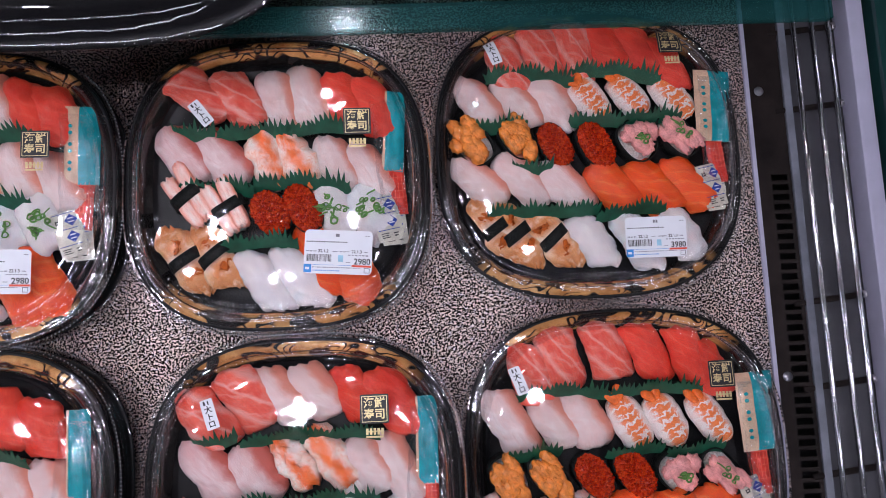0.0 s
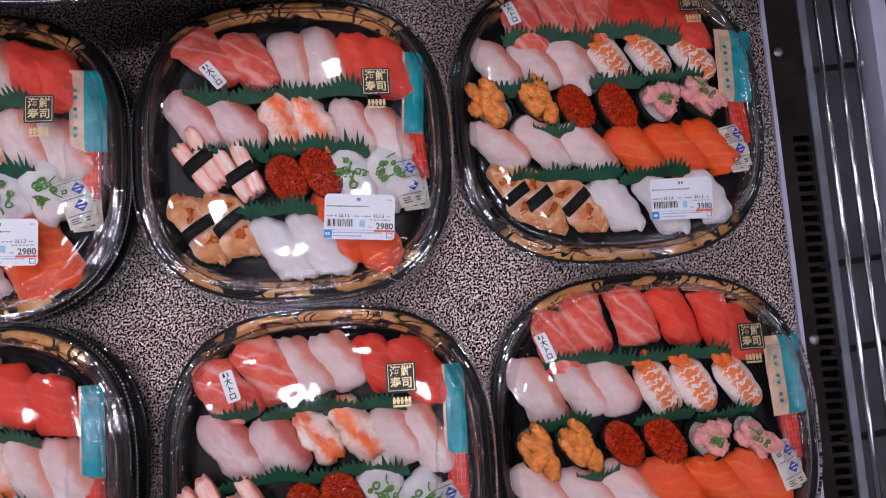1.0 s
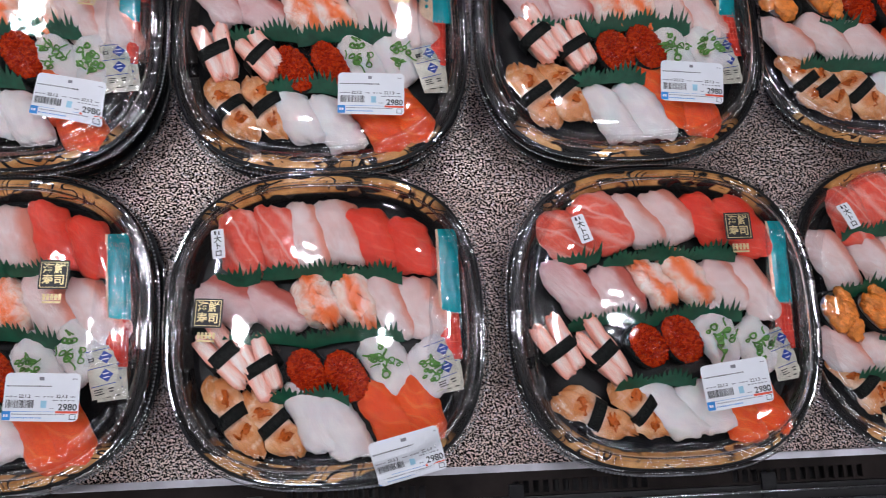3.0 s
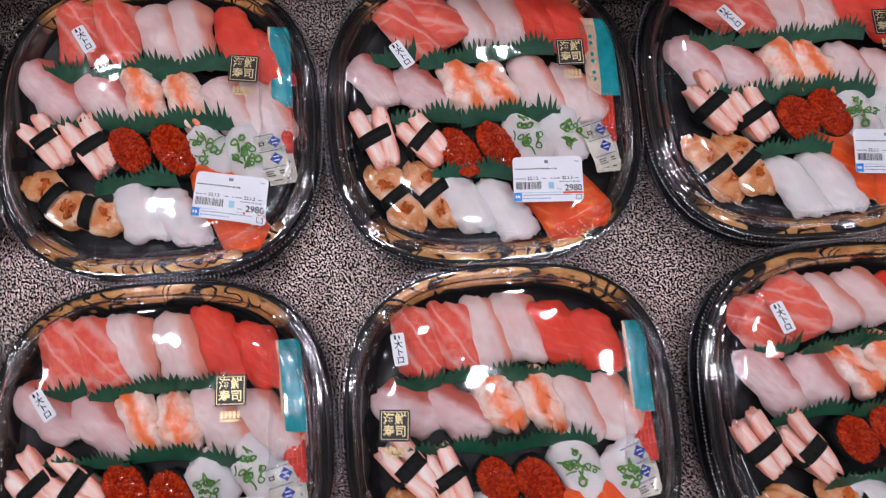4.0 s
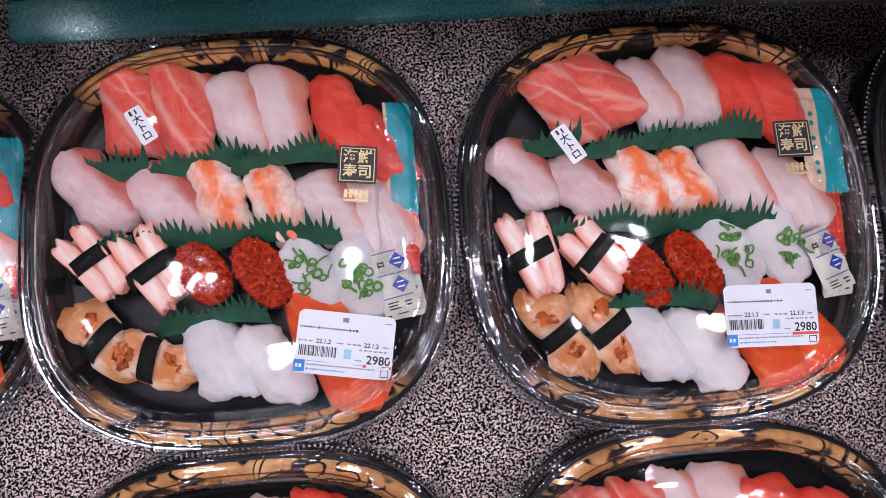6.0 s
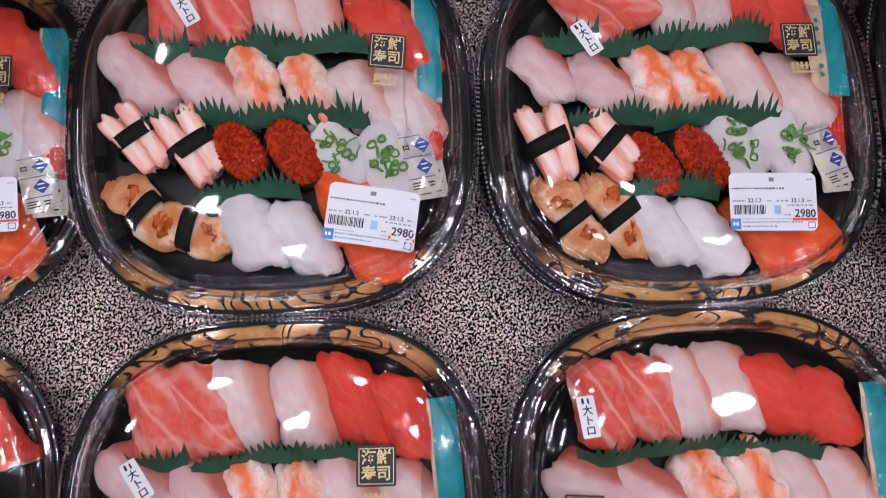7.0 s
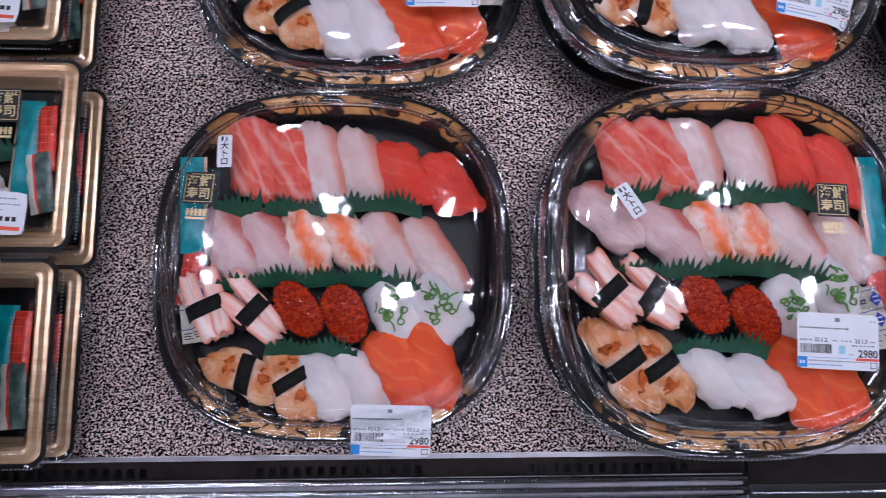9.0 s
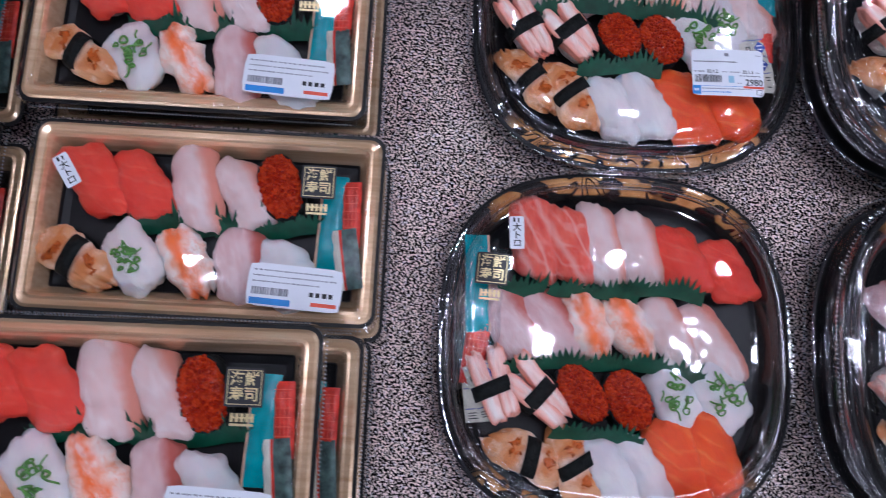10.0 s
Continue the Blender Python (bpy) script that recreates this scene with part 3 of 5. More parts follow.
def gunkan(label, kind, seed):
    """Boat sushi: a seaweed wall round rice, heaped with roe or mince."""
    ob = thing("gunkan_sushi", label, "sushi", "boat sushi")
    a, b, h = (0.0170, 0.0262, 0.023) if kind == "ikura" else (0.0185, 0.0265, 0.023)
    n = 2.6
    wall = lathe("nori_wall", a, b, n, [(0.001, 0.0), (0.0, 0.002), (-0.0004, h), (0.0012, h), (0.0015, h - 0.006)], NORI, 40, False)
    part("nori_wall", wall, ob)
    v, f = lump(2 * a - 0.003, 2 * b - 0.003, h - 0.005, (0, 0, (h - 0.005) / 2), seed, 0.05, 2.0, 3.0, 2)
    part("rice", mesh_of("rice", v, f, RICE), ob)
    rnd = random.Random(seed)
    if kind == "ikura":
        pieces = []
        bm = bmesh.new()
        bmesh.ops.create_icosphere(bm, subdivisions=1, radius=1.0)
        unit, tri = [tuple(q.co) for q in bm.verts], [tuple(q.index for q in fc.verts) for fc in bm.faces]
        bm.free()
        for k in range(190):
            r = math.sqrt((k + 0.5) / 190) * 0.99
            t = 2.39996 * k + rnd.uniform(-0.1, 0.1)
            c, s = math.cos(t), math.sin(t)
            q = (abs(c) ** 2.3 + abs(s) ** 2.3) ** (-1 / 2.3) * r
            z = h - 0.0016 + 0.0078 * max(1 - r ** 2.3, 0) ** (1 / 2.3) + rnd.uniform(-0.0003, 0.0004)
            rr = rnd.uniform(0.0015, 0.0020)
            pieces.append(([(a * q * c + rr * p[0], b * q * s + rr * p[1], z + rr * p[2]) for p in unit], tri))
        pieces.append(lump(2.0 * a, 2.0 * b, 0.015, (0, 0, h - 0.0010), seed, 0.04, 2.0, 2.3, 3))
        v, f, _ = merge(*pieces)
        part("salmon_roe", mesh_of("salmon_roe", v, f, ROE), ob, "glossy red-orange salmon roe beads")
    else:
        mat = UNI if kind == "uni" else NEGITORO
        pieces = []
        for k in range(20):
            t = rnd.uniform(0, 6.28)
            r = rnd.uniform(0.1, 0.95)
            pieces.append(lump(rnd.uniform(0.010, 0.015), rnd.uniform(0.013, 0.022), rnd.uniform(0.008, 0.011),
                               (a * r * math.cos(t), b * r * math.sin(t), h + 0.003 + 0.004 * (1 - r)), seed + k, 0.5, 3.0, 2.2, 3))
        v, f, _ = merge(*pieces)
        part("topping", mesh_of("topping", v, f, mat), ob)
        if kind == "negi":
            part("spring_onion", scallion_mesh(seed, 0.008, 0.036, 8), ob, "chopped green spring onion")
    return ob


def crab_piece(seed):
    ob = thing("nigiri_sushi", "pink crab leg sticks on rice tied with black seaweed", "sushi", "crab sushi")
    part("rice", rice_mesh(seed, 0.052, 0.026, 0.017), ob)
    rnd = random.Random(seed)
    for k, x in enumerate((-0.0075, 0.0075)):
        v, f = lump(0.0152, 0.064 - 0.010 * rnd.random(), 0.0125, (0, 0, 0), seed + k, 0.20, 2.6, 6.0, 4)
        part("crab_stick", mesh_of("crab_stick", v, f, CRAB), ob, "", pose(x, rnd.uniform(-0.003, 0.003), 0.0225, 0, 0, (-1 if k else 1) * rnd.uniform(-3, 11)))
    part("nori_band", nori_ring(0.0190, 0.0298, 0.0125, 0.05), ob)
    return ob


def eel_piece(seed, rich=True):
    ob = thing("nigiri_sushi", "tan simmered eel on rice with seaweed band and glaze", "sushi", "eel sushi")
    part("rice", rice_mesh(seed, 0.055, 0.025, 0.017), ob)
    part("topping", slice_mesh(EEL, seed, L=0.078, W=0.040, thick=0.0042, height=0.0212, arch=0.0040, droop=0.008, point=3.2, blunt=0.30, wave=0.0022, skew=-0.005, pinch=0.28, fan=0.0016), ob)
    part("nori_band", nori_ring(0.0165, 0.0268, 0.0120, 0.12), ob)
    rnd = random.Random(seed + 9)
    for y in (-0.016, 0.015):
        v, f = pillow(rnd.uniform(0.007, 0.011), rnd.uniform(0.014, 0.022), 0.0014, 0.0, 0.0018, 0.001, seed + int(y * 1000), 2.0, 0.0026, 0.003, 0.0, 14, 9, 0.2)
        m = pose(rnd.uniform(-0.004, 0.004), y, 0.0236 - 4.0 * y * y, -8 if y > 0 else 8, 0, rnd.uniform(-50, 50))
        part("glaze", mesh_of("glaze", [tuple(m @ Vector(q)) for q in v], f, SAUCE), ob, "glossy red-brown glaze")
    return ob


def shrimp_piece(seed):
    ob = thing("nigiri_sushi", "boiled orange-striped shrimp on white rice", "sushi", "shrimp sushi")
    part("rice", rice_mesh(seed), ob)
    part("topping", slice_mesh(EBI, seed, L=0.062, W=0.038, thick=0.007, height=0.0225, arch=0.007, droop=0.004, point=3.0, wave=0.0012), ob)
    pieces = []
    for s in (-1, 1):
        v, f = pillow(0.019, 0.010, 0.003, 0, 0.001, 0, seed + s, 2.5, 0.0006, 0, 0, 8, 5)
        m = pose(s * 0.0045, 0.031, 0.0225, -8, 0, -s * 18)
        pieces.append(([tuple(m @ Vector(q)) for q in v], f))
    v, f, _ = merge(*pieces)
    part("tail", mesh_of("tail", v, f, TAIL), ob, "bright orange shrimp tail")
    return ob


TAIL = plain("shrimp_tail_shell", (0.80, 0.16, 0.03), 0.25, vary=0.3, scale=150.0, bump=0.3)
BIG = dict(L=0.070, W=0.043, thick=0.0065, height=0.0228, arch=0.0085, droop=0.005, wave=0.0018)
SOFT = dict(L=0.070, W=0.041, thick=0.0058, height=0.0225, arch=0.008, droop=0.007, wave=0.0018)
VARIANTS = {}


def variants(kind, make, count=8):
    VARIANTS[kind] = [make(11 * k + 5 * len(VARIANTS) + 2) for k in range(count)]


variants("toro", lambda s: nigiri("toro", "marbled pink fatty tuna slice on rice", TORO, s, dict(BIG, point=16.0, blunt=0.80, shear=0.003, skew=-0.006)))
variants("tuna", lambda s: nigiri("tuna", "deep red lean tuna slice on rice", TUNA, s, dict(BIG, point=10.0, blunt=0.70, shear=-0.003, skew=-0.005)))
variants("white", lambda s: nigiri("white", "pale pinkish white fish slice on rice", WHITE, s, dict(SOFT, point=8.0, blunt=0.60, shear=0.004, skew=-0.006)))
variants("pink", lambda s: nigiri("pink", "pink yellowtail slice with red edge on rice", PINK, s, dict(SOFT, W=0.043, point=5.5, blunt=0.42, shear=0.006, skew=-0.005)))
variants("prawn", lambda s: nigiri("prawn", "pale prawn with orange streak on rice", PRAWN, s, dict(SOFT, W=0.038, L=0.066, thick=0.011, point=4.0, blunt=0.4, wave=0.0036)))
variants("salmon", lambda s: nigiri("salmon", "bright orange salmon slice on rice", SALMON, s, dict(BIG, L=0.074, point=8.0, blunt=0.55, shear=0.005, skew=-0.007)))
variants("squid", lambda s: nigiri("squid", "glossy translucent white squid slice on rice", SQUID, s, dict(BIG, W=0.041, thick=0.010, point=8.0, blunt=0.55, wave=0.0022, skew=-0.006)))
variants("shrimp", shrimp_piece, 6)
variants("crab", crab_piece)
variants("anago", eel_piece)
variants("ikura", lambda s: gunkan("seaweed boat heaped with red salmon roe", "ikura", s), 3)
variants("uni", lambda s: gunkan("seaweed boat with orange sea urchin roe", "uni", s), 2)
variants("negi", lambda s: gunkan("seaweed boat with minced pink tuna and onion", "negi", s), 2)


def onion_squid(seed):
    ob = nigiri("scal", "white squid with chopped spring onion on rice", SQUID, seed, dict(BIG, W=0.042, L=0.060, thick=0.008, point=14.0, blunt=0.8, wave=0.0018, skew=0.004))
    part("spring_onion", scallion_mesh(seed, 0.014, 0.0275, 18), ob, "chopped green spring onion")
    return ob


variants("scal", onion_squid)
USED = set()


def place(kind, m, rnd):
    """Puts the next piece of that kind at the pose m: first the built ones, then copies."""
    pool = VARIANTS[kind]
    for ob in pool:
        if ob.name not in USED:
            USED.add(ob.name)
            ob.matrix_basis = m
            return ob
    return copy_thing(rnd.choice(pool), m)


# ---- dividers and packets ----
def divider_mesh(length, seed, height=0.024, teeth=None):
    """Green plastic grass: a strip with a jagged upper edge, leaning back."""
    rnd = random.Random(seed)
    teeth = teeth or int(length / 0.0040)
    hills = max(1, round(length / 0.034))
    verts, faces = [], []
    n = teeth * 2 + 1
    for layer in (0.0, -0.0005):
        for i in range(n):
            u = i / (n - 1)
            x = (u - 0.5) * length
            bow = 0.003 * math.sin(u * 5 + seed)
            verts.append((x, bow + layer, 0.0))
            phase = (u * hills + 0.13 * math.sin(seed + u * 9)) % 1.0
            hill = 0.50 + 0.55 * math.sin(phase * math.pi) ** 0.8
            tall = 1.45 if rnd.random() < 0.05 else rnd.uniform(0.82, 1.18)
            z = height * hill * (tall if i % 2 else rnd.uniform(0.52, 0.72))
            fan = (phase - 0.5) * (0.011 if i % 2 else 0.005)
            verts.append((x + fan + rnd.uniform(-0.0010, 0.0010), bow + layer + z * 0.66, z * 0.62))
    k = 2 * n
    for i in range(n - 1):
        a = 2 * i
        faces.append((a, a + 2, a + 3, a + 1))
        faces.append((k + a, k + a + 1, k + a + 3, k + a + 2))
        faces.append((a + 1, a + 3, k + a + 3, k + a + 1))
    return mesh_of("divider", verts, faces, BARAN, False)


DIVIDERS = {}


def divider(length_mm, m):
    key = (int(length_mm / 20) + 1) * 20
    if key not in DIVIDERS:
        DIVIDERS[key] = divider_mesh(key / 1000, key)
    return thing("grass_divider", "jagged green plastic grass divider between sushi rows", "divider", "grass dividers", "", DIVIDERS[key], m)


def packet_mesh(name, w, h, mats, bands, seed, puff=0.0035):
    """A sealed packet, puffed in the middle, crimped at its ends, printed in bands across (share of the width, material)."""
    rnd = random.Random(seed)
    nu, nv = 16, 10
    verts, faces, picks = [], [], []
    for side in (1, -1):
        for i in range(nu + 1):
            for j in range(nv + 1):
                u, v = -1 + 2 * i / nu, -1 + 2 * j / nv
                z = side * puff * (1 - u ** 6) * (1 - v ** 4) * (1 + 0.3 * noise.noise(Vector((u * 2, v * 2, seed))))
                z += 0.0012 * noise.noise(Vector((u * 3 + seed, v * 3, 1.0)))
                verts.append((v * w / 2, u * h / 2, z + side * 0.00015))
    k = (nu + 1) * (nv + 1)
    for i in range(nu):
        for j in range(nv):
            a = i * (nv + 1) + j
            share = (j + 0.5) / nv
            pick = next(p for p, (limit, _) in enumerate(bands) if share <= limit)
            faces.append((a, a + 1, a + nv + 2, a + nv + 1))
            faces.append((k + a, k + a + nv + 1, k + a + nv + 2, k + a + 1))
            picks += [pick, pick]
    dots = [m for _, m in bands]
    return mesh_of(name, verts, faces, dots, True, picks)


GARI = packet_mesh("ginger_packet", 0.034, 0.082, None, [(0.42, CREAM_FILM), (1.0, TEAL_FILM)], 3)
GARI_TEAL = packet_mesh("ginger_packet", 0.022, 0.085, None, [(0.1, CREAM_FILM), (1.0, TEAL_FILM)], 4)
SOY = packet_mesh("soy_packet", 0.020, 0.058, None, [(1.0, RED_FILM)], 5)
BOX_SACHET = packet_mesh("condiment_sachet", 0.021, 0.050, None, [(0.28, WHITE_FILM), (0.36, RED_FILM), (1.0, DARK_PRINT)], 8, 0.002)
WASABI = packet_mesh("wasabi_sachet", 0.027, 0.048, None, [(1.0, WHITE_FILM)], 6, 0.002)


def dot_prints(w, h, mat, z, rows, size, diamond=False):
    verts, faces = [], []
    for x, y in rows:
        n = len(verts)
        ring = 4 if diamond else 8
        for k in range(ring):
            a = 2 * math.pi * k / ring
            verts.append((x + size * math.cos(a), y + size * math.sin(a), z))
        faces.append(tuple(range(n, n + ring)))
    return mesh_of("print", verts, faces, mat, False)


GARI_PRINT = dot_prints(0, 0, TEAL_FILM, 0.0052, [(-0.0105, y) for y in (-0.026, -0.019, -0.007, 0.0, 0.012, 0.019)], 0.0021)
WASABI_PRINT = dot_prints(0, 0, DEEP_BLUE, 0.0034, [(0.005, 0.013), (0.003, -0.004)], 0.0064, True)


def bar_prints(name, mat, z, spots):
    """Printed bars on a packet, each (x, y, width, height)."""
    verts, faces = [], []
    for x, y, w, h in spots:
        n = len(verts)
        verts += [(x - w / 2, y - h / 2, z), (x + w / 2, y - h / 2, z), (x + w / 2, y + h / 2, z), (x - w / 2, y + h / 2, z)]
        faces.append((n, n + 1, n + 2, n + 3))
    return mesh_of(name, verts, faces, mat, False)


WASABI_LINES = bar_prints("printed_line", DEEP_BLUE, 0.0034, [(-0.001, y, 0.022, 0.0007) for y in (0.021, 0.0045, -0.0125)])
WASABI_MARKS = bar_prints("mark", PAPER, 0.0038, [(0.005, 0.013 + d, 0.0055, 0.0010) for d in (-0.0018, 0.0018)] + [(0.003, -0.004 + d, 0.0055, 0.0010) for d in (-0.0018, 0.0018)])
WASABI_INK = bar_prints("mark", INK, 0.0035, [(-0.0075, 0.014, 0.0045, 0.0010), (-0.0075, 0.0115, 0.0045, 0.0010), (-0.0095, 0.0128, 0.0009, 0.0045), (-0.0055, 0.0128, 0.0009, 0.0045),
                                              (-0.0060, -0.0160, 0.0080, 0.0009), (-0.0065, -0.0182, 0.0070, 0.0009), (-0.0055, -0.0204, 0.0085, 0.0009), (0.0050, -0.0170, 0.0050, 0.0012), (0.0050, -0.0196, 0.0040, 0.0012)])
SOY_PRINT = bar_prints("printed_line", PRINT_RED, 0.0046, [(-0.006 + 0.004 * k, 0.004, 0.0005, 0.034) for k in range(4)] + [(0.0, -0.012 + 0.007 * k, 0.016, 0.0005) for k in range(6)])


def ginger_packet(m, wide=True):
    ob = thing("ginger_packet", "teal and cream pickled ginger packet beside the sushi", "packet", "seasoning packets", "", GARI if wide else GARI_TEAL, m)
    if wide:
        part("print", GARI_PRINT, ob, "teal printed marks")
    return ob


WRAP_MESH = packet_mesh("clear_wrapper", 0.044, 0.120, None, [(1.0, WRAP)], 9, 0.006)
for vert in WRAP_MESH.vertices:
    p = vert.co * 45.0
    vert.co.z += 0.0035 * noise.noise(p) + 0.0020 * noise.noise(p * 2.7)
    vert.co.x += 0.0030 * noise.noise(p + Vector((9, 0, 0)))


def clear_wrapper(m):
    ob = thing("clear_wrapper", "crumpled clear film wrapper over the seasoning packets", "wrapper", "clear wrappers", "", WRAP_MESH, m)
    ob.visible_shadow = False
    return ob


def wasabi_sachet(m):
    ob = thing("wasabi_sachet", "white wasabi sachet with blue printed diamonds", "packet", "seasoning packets", "", WASABI, m)
    part("print", WASABI_PRINT, ob, "blue printed diamonds")
    part("printed_line", WASABI_LINES, ob, "thin blue printed lines")
    part("mark", WASABI_MARKS, ob)
    part("mark", WASABI_INK, ob, "dark printed marks")
    return ob


def soy_packet(m):
    ob = thing("soy_packet", "crinkled clear-red soy sauce packet in the tray", "packet", "seasoning packets", "", SOY, m)
    part("printed_line", SOY_PRINT, ob, "pale red printed grid")
    return ob


# ---- sushi trays ----
POWER = 2.75
DOME = [(0.020, 0.0420), (0.0225, 0.0447), (0.0245, 0.0458), (0.0258, 0.0457), (0.0275, 0.0474), (0.031, 0.0487), (0.040, 0.0504), (0.055, 0.0520), (0.080, 0.0532), (0.110, 0.0539)]
SKIRT = [(-0.0015, 0.0205), (0.0, 0.0215), (0.0003, 0.0270), (0.0022, 0.0303), (0.0050, 0.0310), (0.0068, 0.0300), (0.0090, 0.0300), (0.0098, 0.0307), (0.0106, 0.0303), (0.0114, 0.0312), (0.0122, 0.0310), (0.0134, 0.0326), (0.0146, 0.0350), (0.0156, 0.0348), (0.0166, 0.0360), (0.0176, 0.0385)]


def lid_height(inset):
    rings = SKIRT[2:] + DOME
    if inset <= rings[0][0]:
        return rings[0][1]
    for (d0, z0), (d1, z1) in zip(rings, rings[1:]):
        if inset <= d1:
            return z0 + (z1 - z0) * (inset - d0) / (d1 - d0)
    return rings[-1][1]


def inset_at(x, y, a, b):
    lo, hi = -0.02, min(a, b) - 0.001
    for _ in range(30):
        d = (lo + hi) / 2
        if abs(x / (a - d)) ** POWER + abs(y / (b - d)) ** POWER < 1:
            lo = d
        else:
            hi = d
    return lo


TRAY_MESHES = {}


def tray_meshes(a, b):
    if (a, b) not in TRAY_MESHES:
        body = lathe("body", a, b, POWER, [(0.040, 0.0), (0.034, 0.0005), (0.030, 0.004), (0.014, 0.0215), (0.005, 0.0225), (0.0035, 0.0245), (0.0045, 0.0262),
                                           (0.008, 0.0266), (0.0290, 0.0098), (0.031, 0.0083), (0.042, 0.0080)], BLACK_PLASTIC)
        rim = lathe("printed_rim", a, b, POWER, [(0.0070, 0.0268), (0.0085, 0.0284), (0.0108, 0.0290), (0.0135, 0.0282), (0.0165, 0.0258), (0.0205, 0.0206), (0.0262, 0.0125)], RIM, 96, False)
        lid = lathe("lid", a, b, POWER, SKIRT + DOME, LID)
        lid.materials.append(LID_EDGE)
        for k in range(96 * (len(SKIRT) + 2)):
            lid.polygons[k].material_index = 1
        beads = []
        pts = squircle(a + 0.0008, b + 0.0008, POWER, 260)
        v, f = [], []
        for x, y in pts:
            n = len(v)
            v += [(x + 0.0009, y, 0.0212), (x - 0.0009, y, 0.0212), (x, y + 0.0009, 0.0212), (x, y - 0.0009, 0.0212), (x, y, 0.0226)]
            f += [(n, n + 2, n + 4), (n + 2, n + 1, n + 4), (n + 1, n + 3, n + 4), (n + 3, n, n + 4)]
        knurl = mesh_of("knurled_edge", v, f, KNURL, False)
        TRAY_MESHES[(a, b)] = body, rim, lid, knurl
    return TRAY_MESHES[(a, b)]


KNURL = plain("frosted_lid_edge", (0.35, 0.36, 0.38), 0.2, 0.0, 0.2, 300.0)


def sushi_tray(at, a, b, turn=0.0, label="", printed=True, category="sushi tray", group="round sushi trays"):
    ob = thing("sushi_tray", label or "black oval sushi tray with gold-printed rim and clear lid", category, group)
    ob.matrix_basis = pose(*at, 0, 0, turn)
    body, rim, lid, knurl = tray_meshes(a, b)
    part("body", body, ob)
    if printed:
        part("printed_rim", rim, ob, "brown-gold printed wood-grain rim")
    top = part("lid", lid, ob, "clear domed plastic lid")
    top.visible_shadow = False
    part("knurled_edge", knurl, top)
    return ob, top


# ---- stickers ----
GLYPHS = {}


def glyphs(text, size):
    """Flat outline of the text as triangles, centred on the origin."""
    if text not in GLYPHS:
        curve = bpy.data.curves.new("lettering", "FONT")
        curve.body, curve.size, curve.resolution_u, curve.offset = text, 1.0, 3, 0.018
        curve.align_x, curve.align_y = "CENTER", "CENTER"
        ob = bpy.data.objects.new("lettering", curve)
        scene.collection.objects.link(ob)
        me = bpy.data.meshes.new_from_object(ob.evaluated_get(bpy.context.evaluated_depsgraph_get()))
        GLYPHS[text] = [tuple(v.co) for v in me.vertices], [tuple(p.vertices) for p in me.polygons]
        bpy.data.objects.remove(ob)
        bpy.data.curves.remove(curve)
        bpy.data.meshes.remove(me)
    v, f = GLYPHS[text]
    return [(x * size, y * size, 0.0) for x, y, _ in v], f


def rect(x0, y0, x1, y1, nx=1, ny=1):
    v = [(x0 + (x1 - x0) * i / nx, y0 + (y1 - y0) * j / ny, 0.0) for j in range(ny + 1) for i in range(nx + 1)]
    f = [(j * (nx + 1) + i, j * (nx + 1) + i + 1, (j + 1) * (nx + 1) + i + 1, (j + 1) * (nx + 1) + i) for j in range(ny) for i in range(nx)]
    return v, f


def card(w, h, nx, ny, corner=0.0025):
    """A thin card with rounded corners, as a grid."""
    v, f = rect(-w / 2, -h / 2, w / 2, h / 2, nx, ny)
    out = []
    for x, y, _ in v:
        if abs(x) > w / 2 - 1e-6 and abs(y) > h / 2 - 1e-6:
            x, y = x * (1 - corner / w), y * (1 - corner / h)
        out.append((x, y, 0.0))
    return out, f


def shift(piece, x, y, angle=0.0):
    c, s = math.cos(radians(angle)), math.sin(radians(angle))
    v, f = piece
    return [(x + c * p - s * q, y + s * p + c * q, z) for p, q, z in v], f


def bars(x0, x1, y, h, words, seed):
    """A line of unreadable small print as plain bars."""
    rnd = random.Random(seed)
    total, out, x = x1 - x0, [], x0
    for k in range(words):
        w = total / words * rnd.uniform(0.6, 0.92)
        if h < 0.002 and w > h:
            n = max(2, int(w / (0.55 * h)))
            for i in range(n):
                tall = rnd.uniform(0.55, 1.0) * h / 2
                out.append(rect(x + w * i / n, y - tall, x + w * (i + 0.62) / n, y + tall))
            out.append(rect(x, y - 0.1 * h, x + w, y + 0.12 * h))
        else:
            out.append(rect(x, y - h / 2, x + w, y + h / 2))
        x += total / words
    v, f, _ = merge(*out)
    return v, f


def sticker_mesh(name, layers, spot, angle, tray, mats):
    """Lays flat layers (piece, material number, lift) on the lid's curved top at spot."""
    a, b = tray
    verts, faces, picks = [], [], []
    c, s = math.cos(radians(angle)), math.sin(radians(angle))
    for (v, f), mat, lift in layers:
        n = len(verts)
        for p, q, _ in v:
            x, y = spot[0] + c * p - s * q, spot[1] + s * p + c * q
            verts.append((x, y, lid_height(inset_at(x, y, a, b)) + 0.0005 + lift))
        faces += [tuple(i + n for i in g) for g in f]
        picks += [mat] * len(f)
    return mesh_of(name, verts, faces, mats, False, picks)


LABEL_MATS = [PAPER, INK, PRINT_BLUE, PRINT_RED, PRINT_PALE, PRINT_GREY]


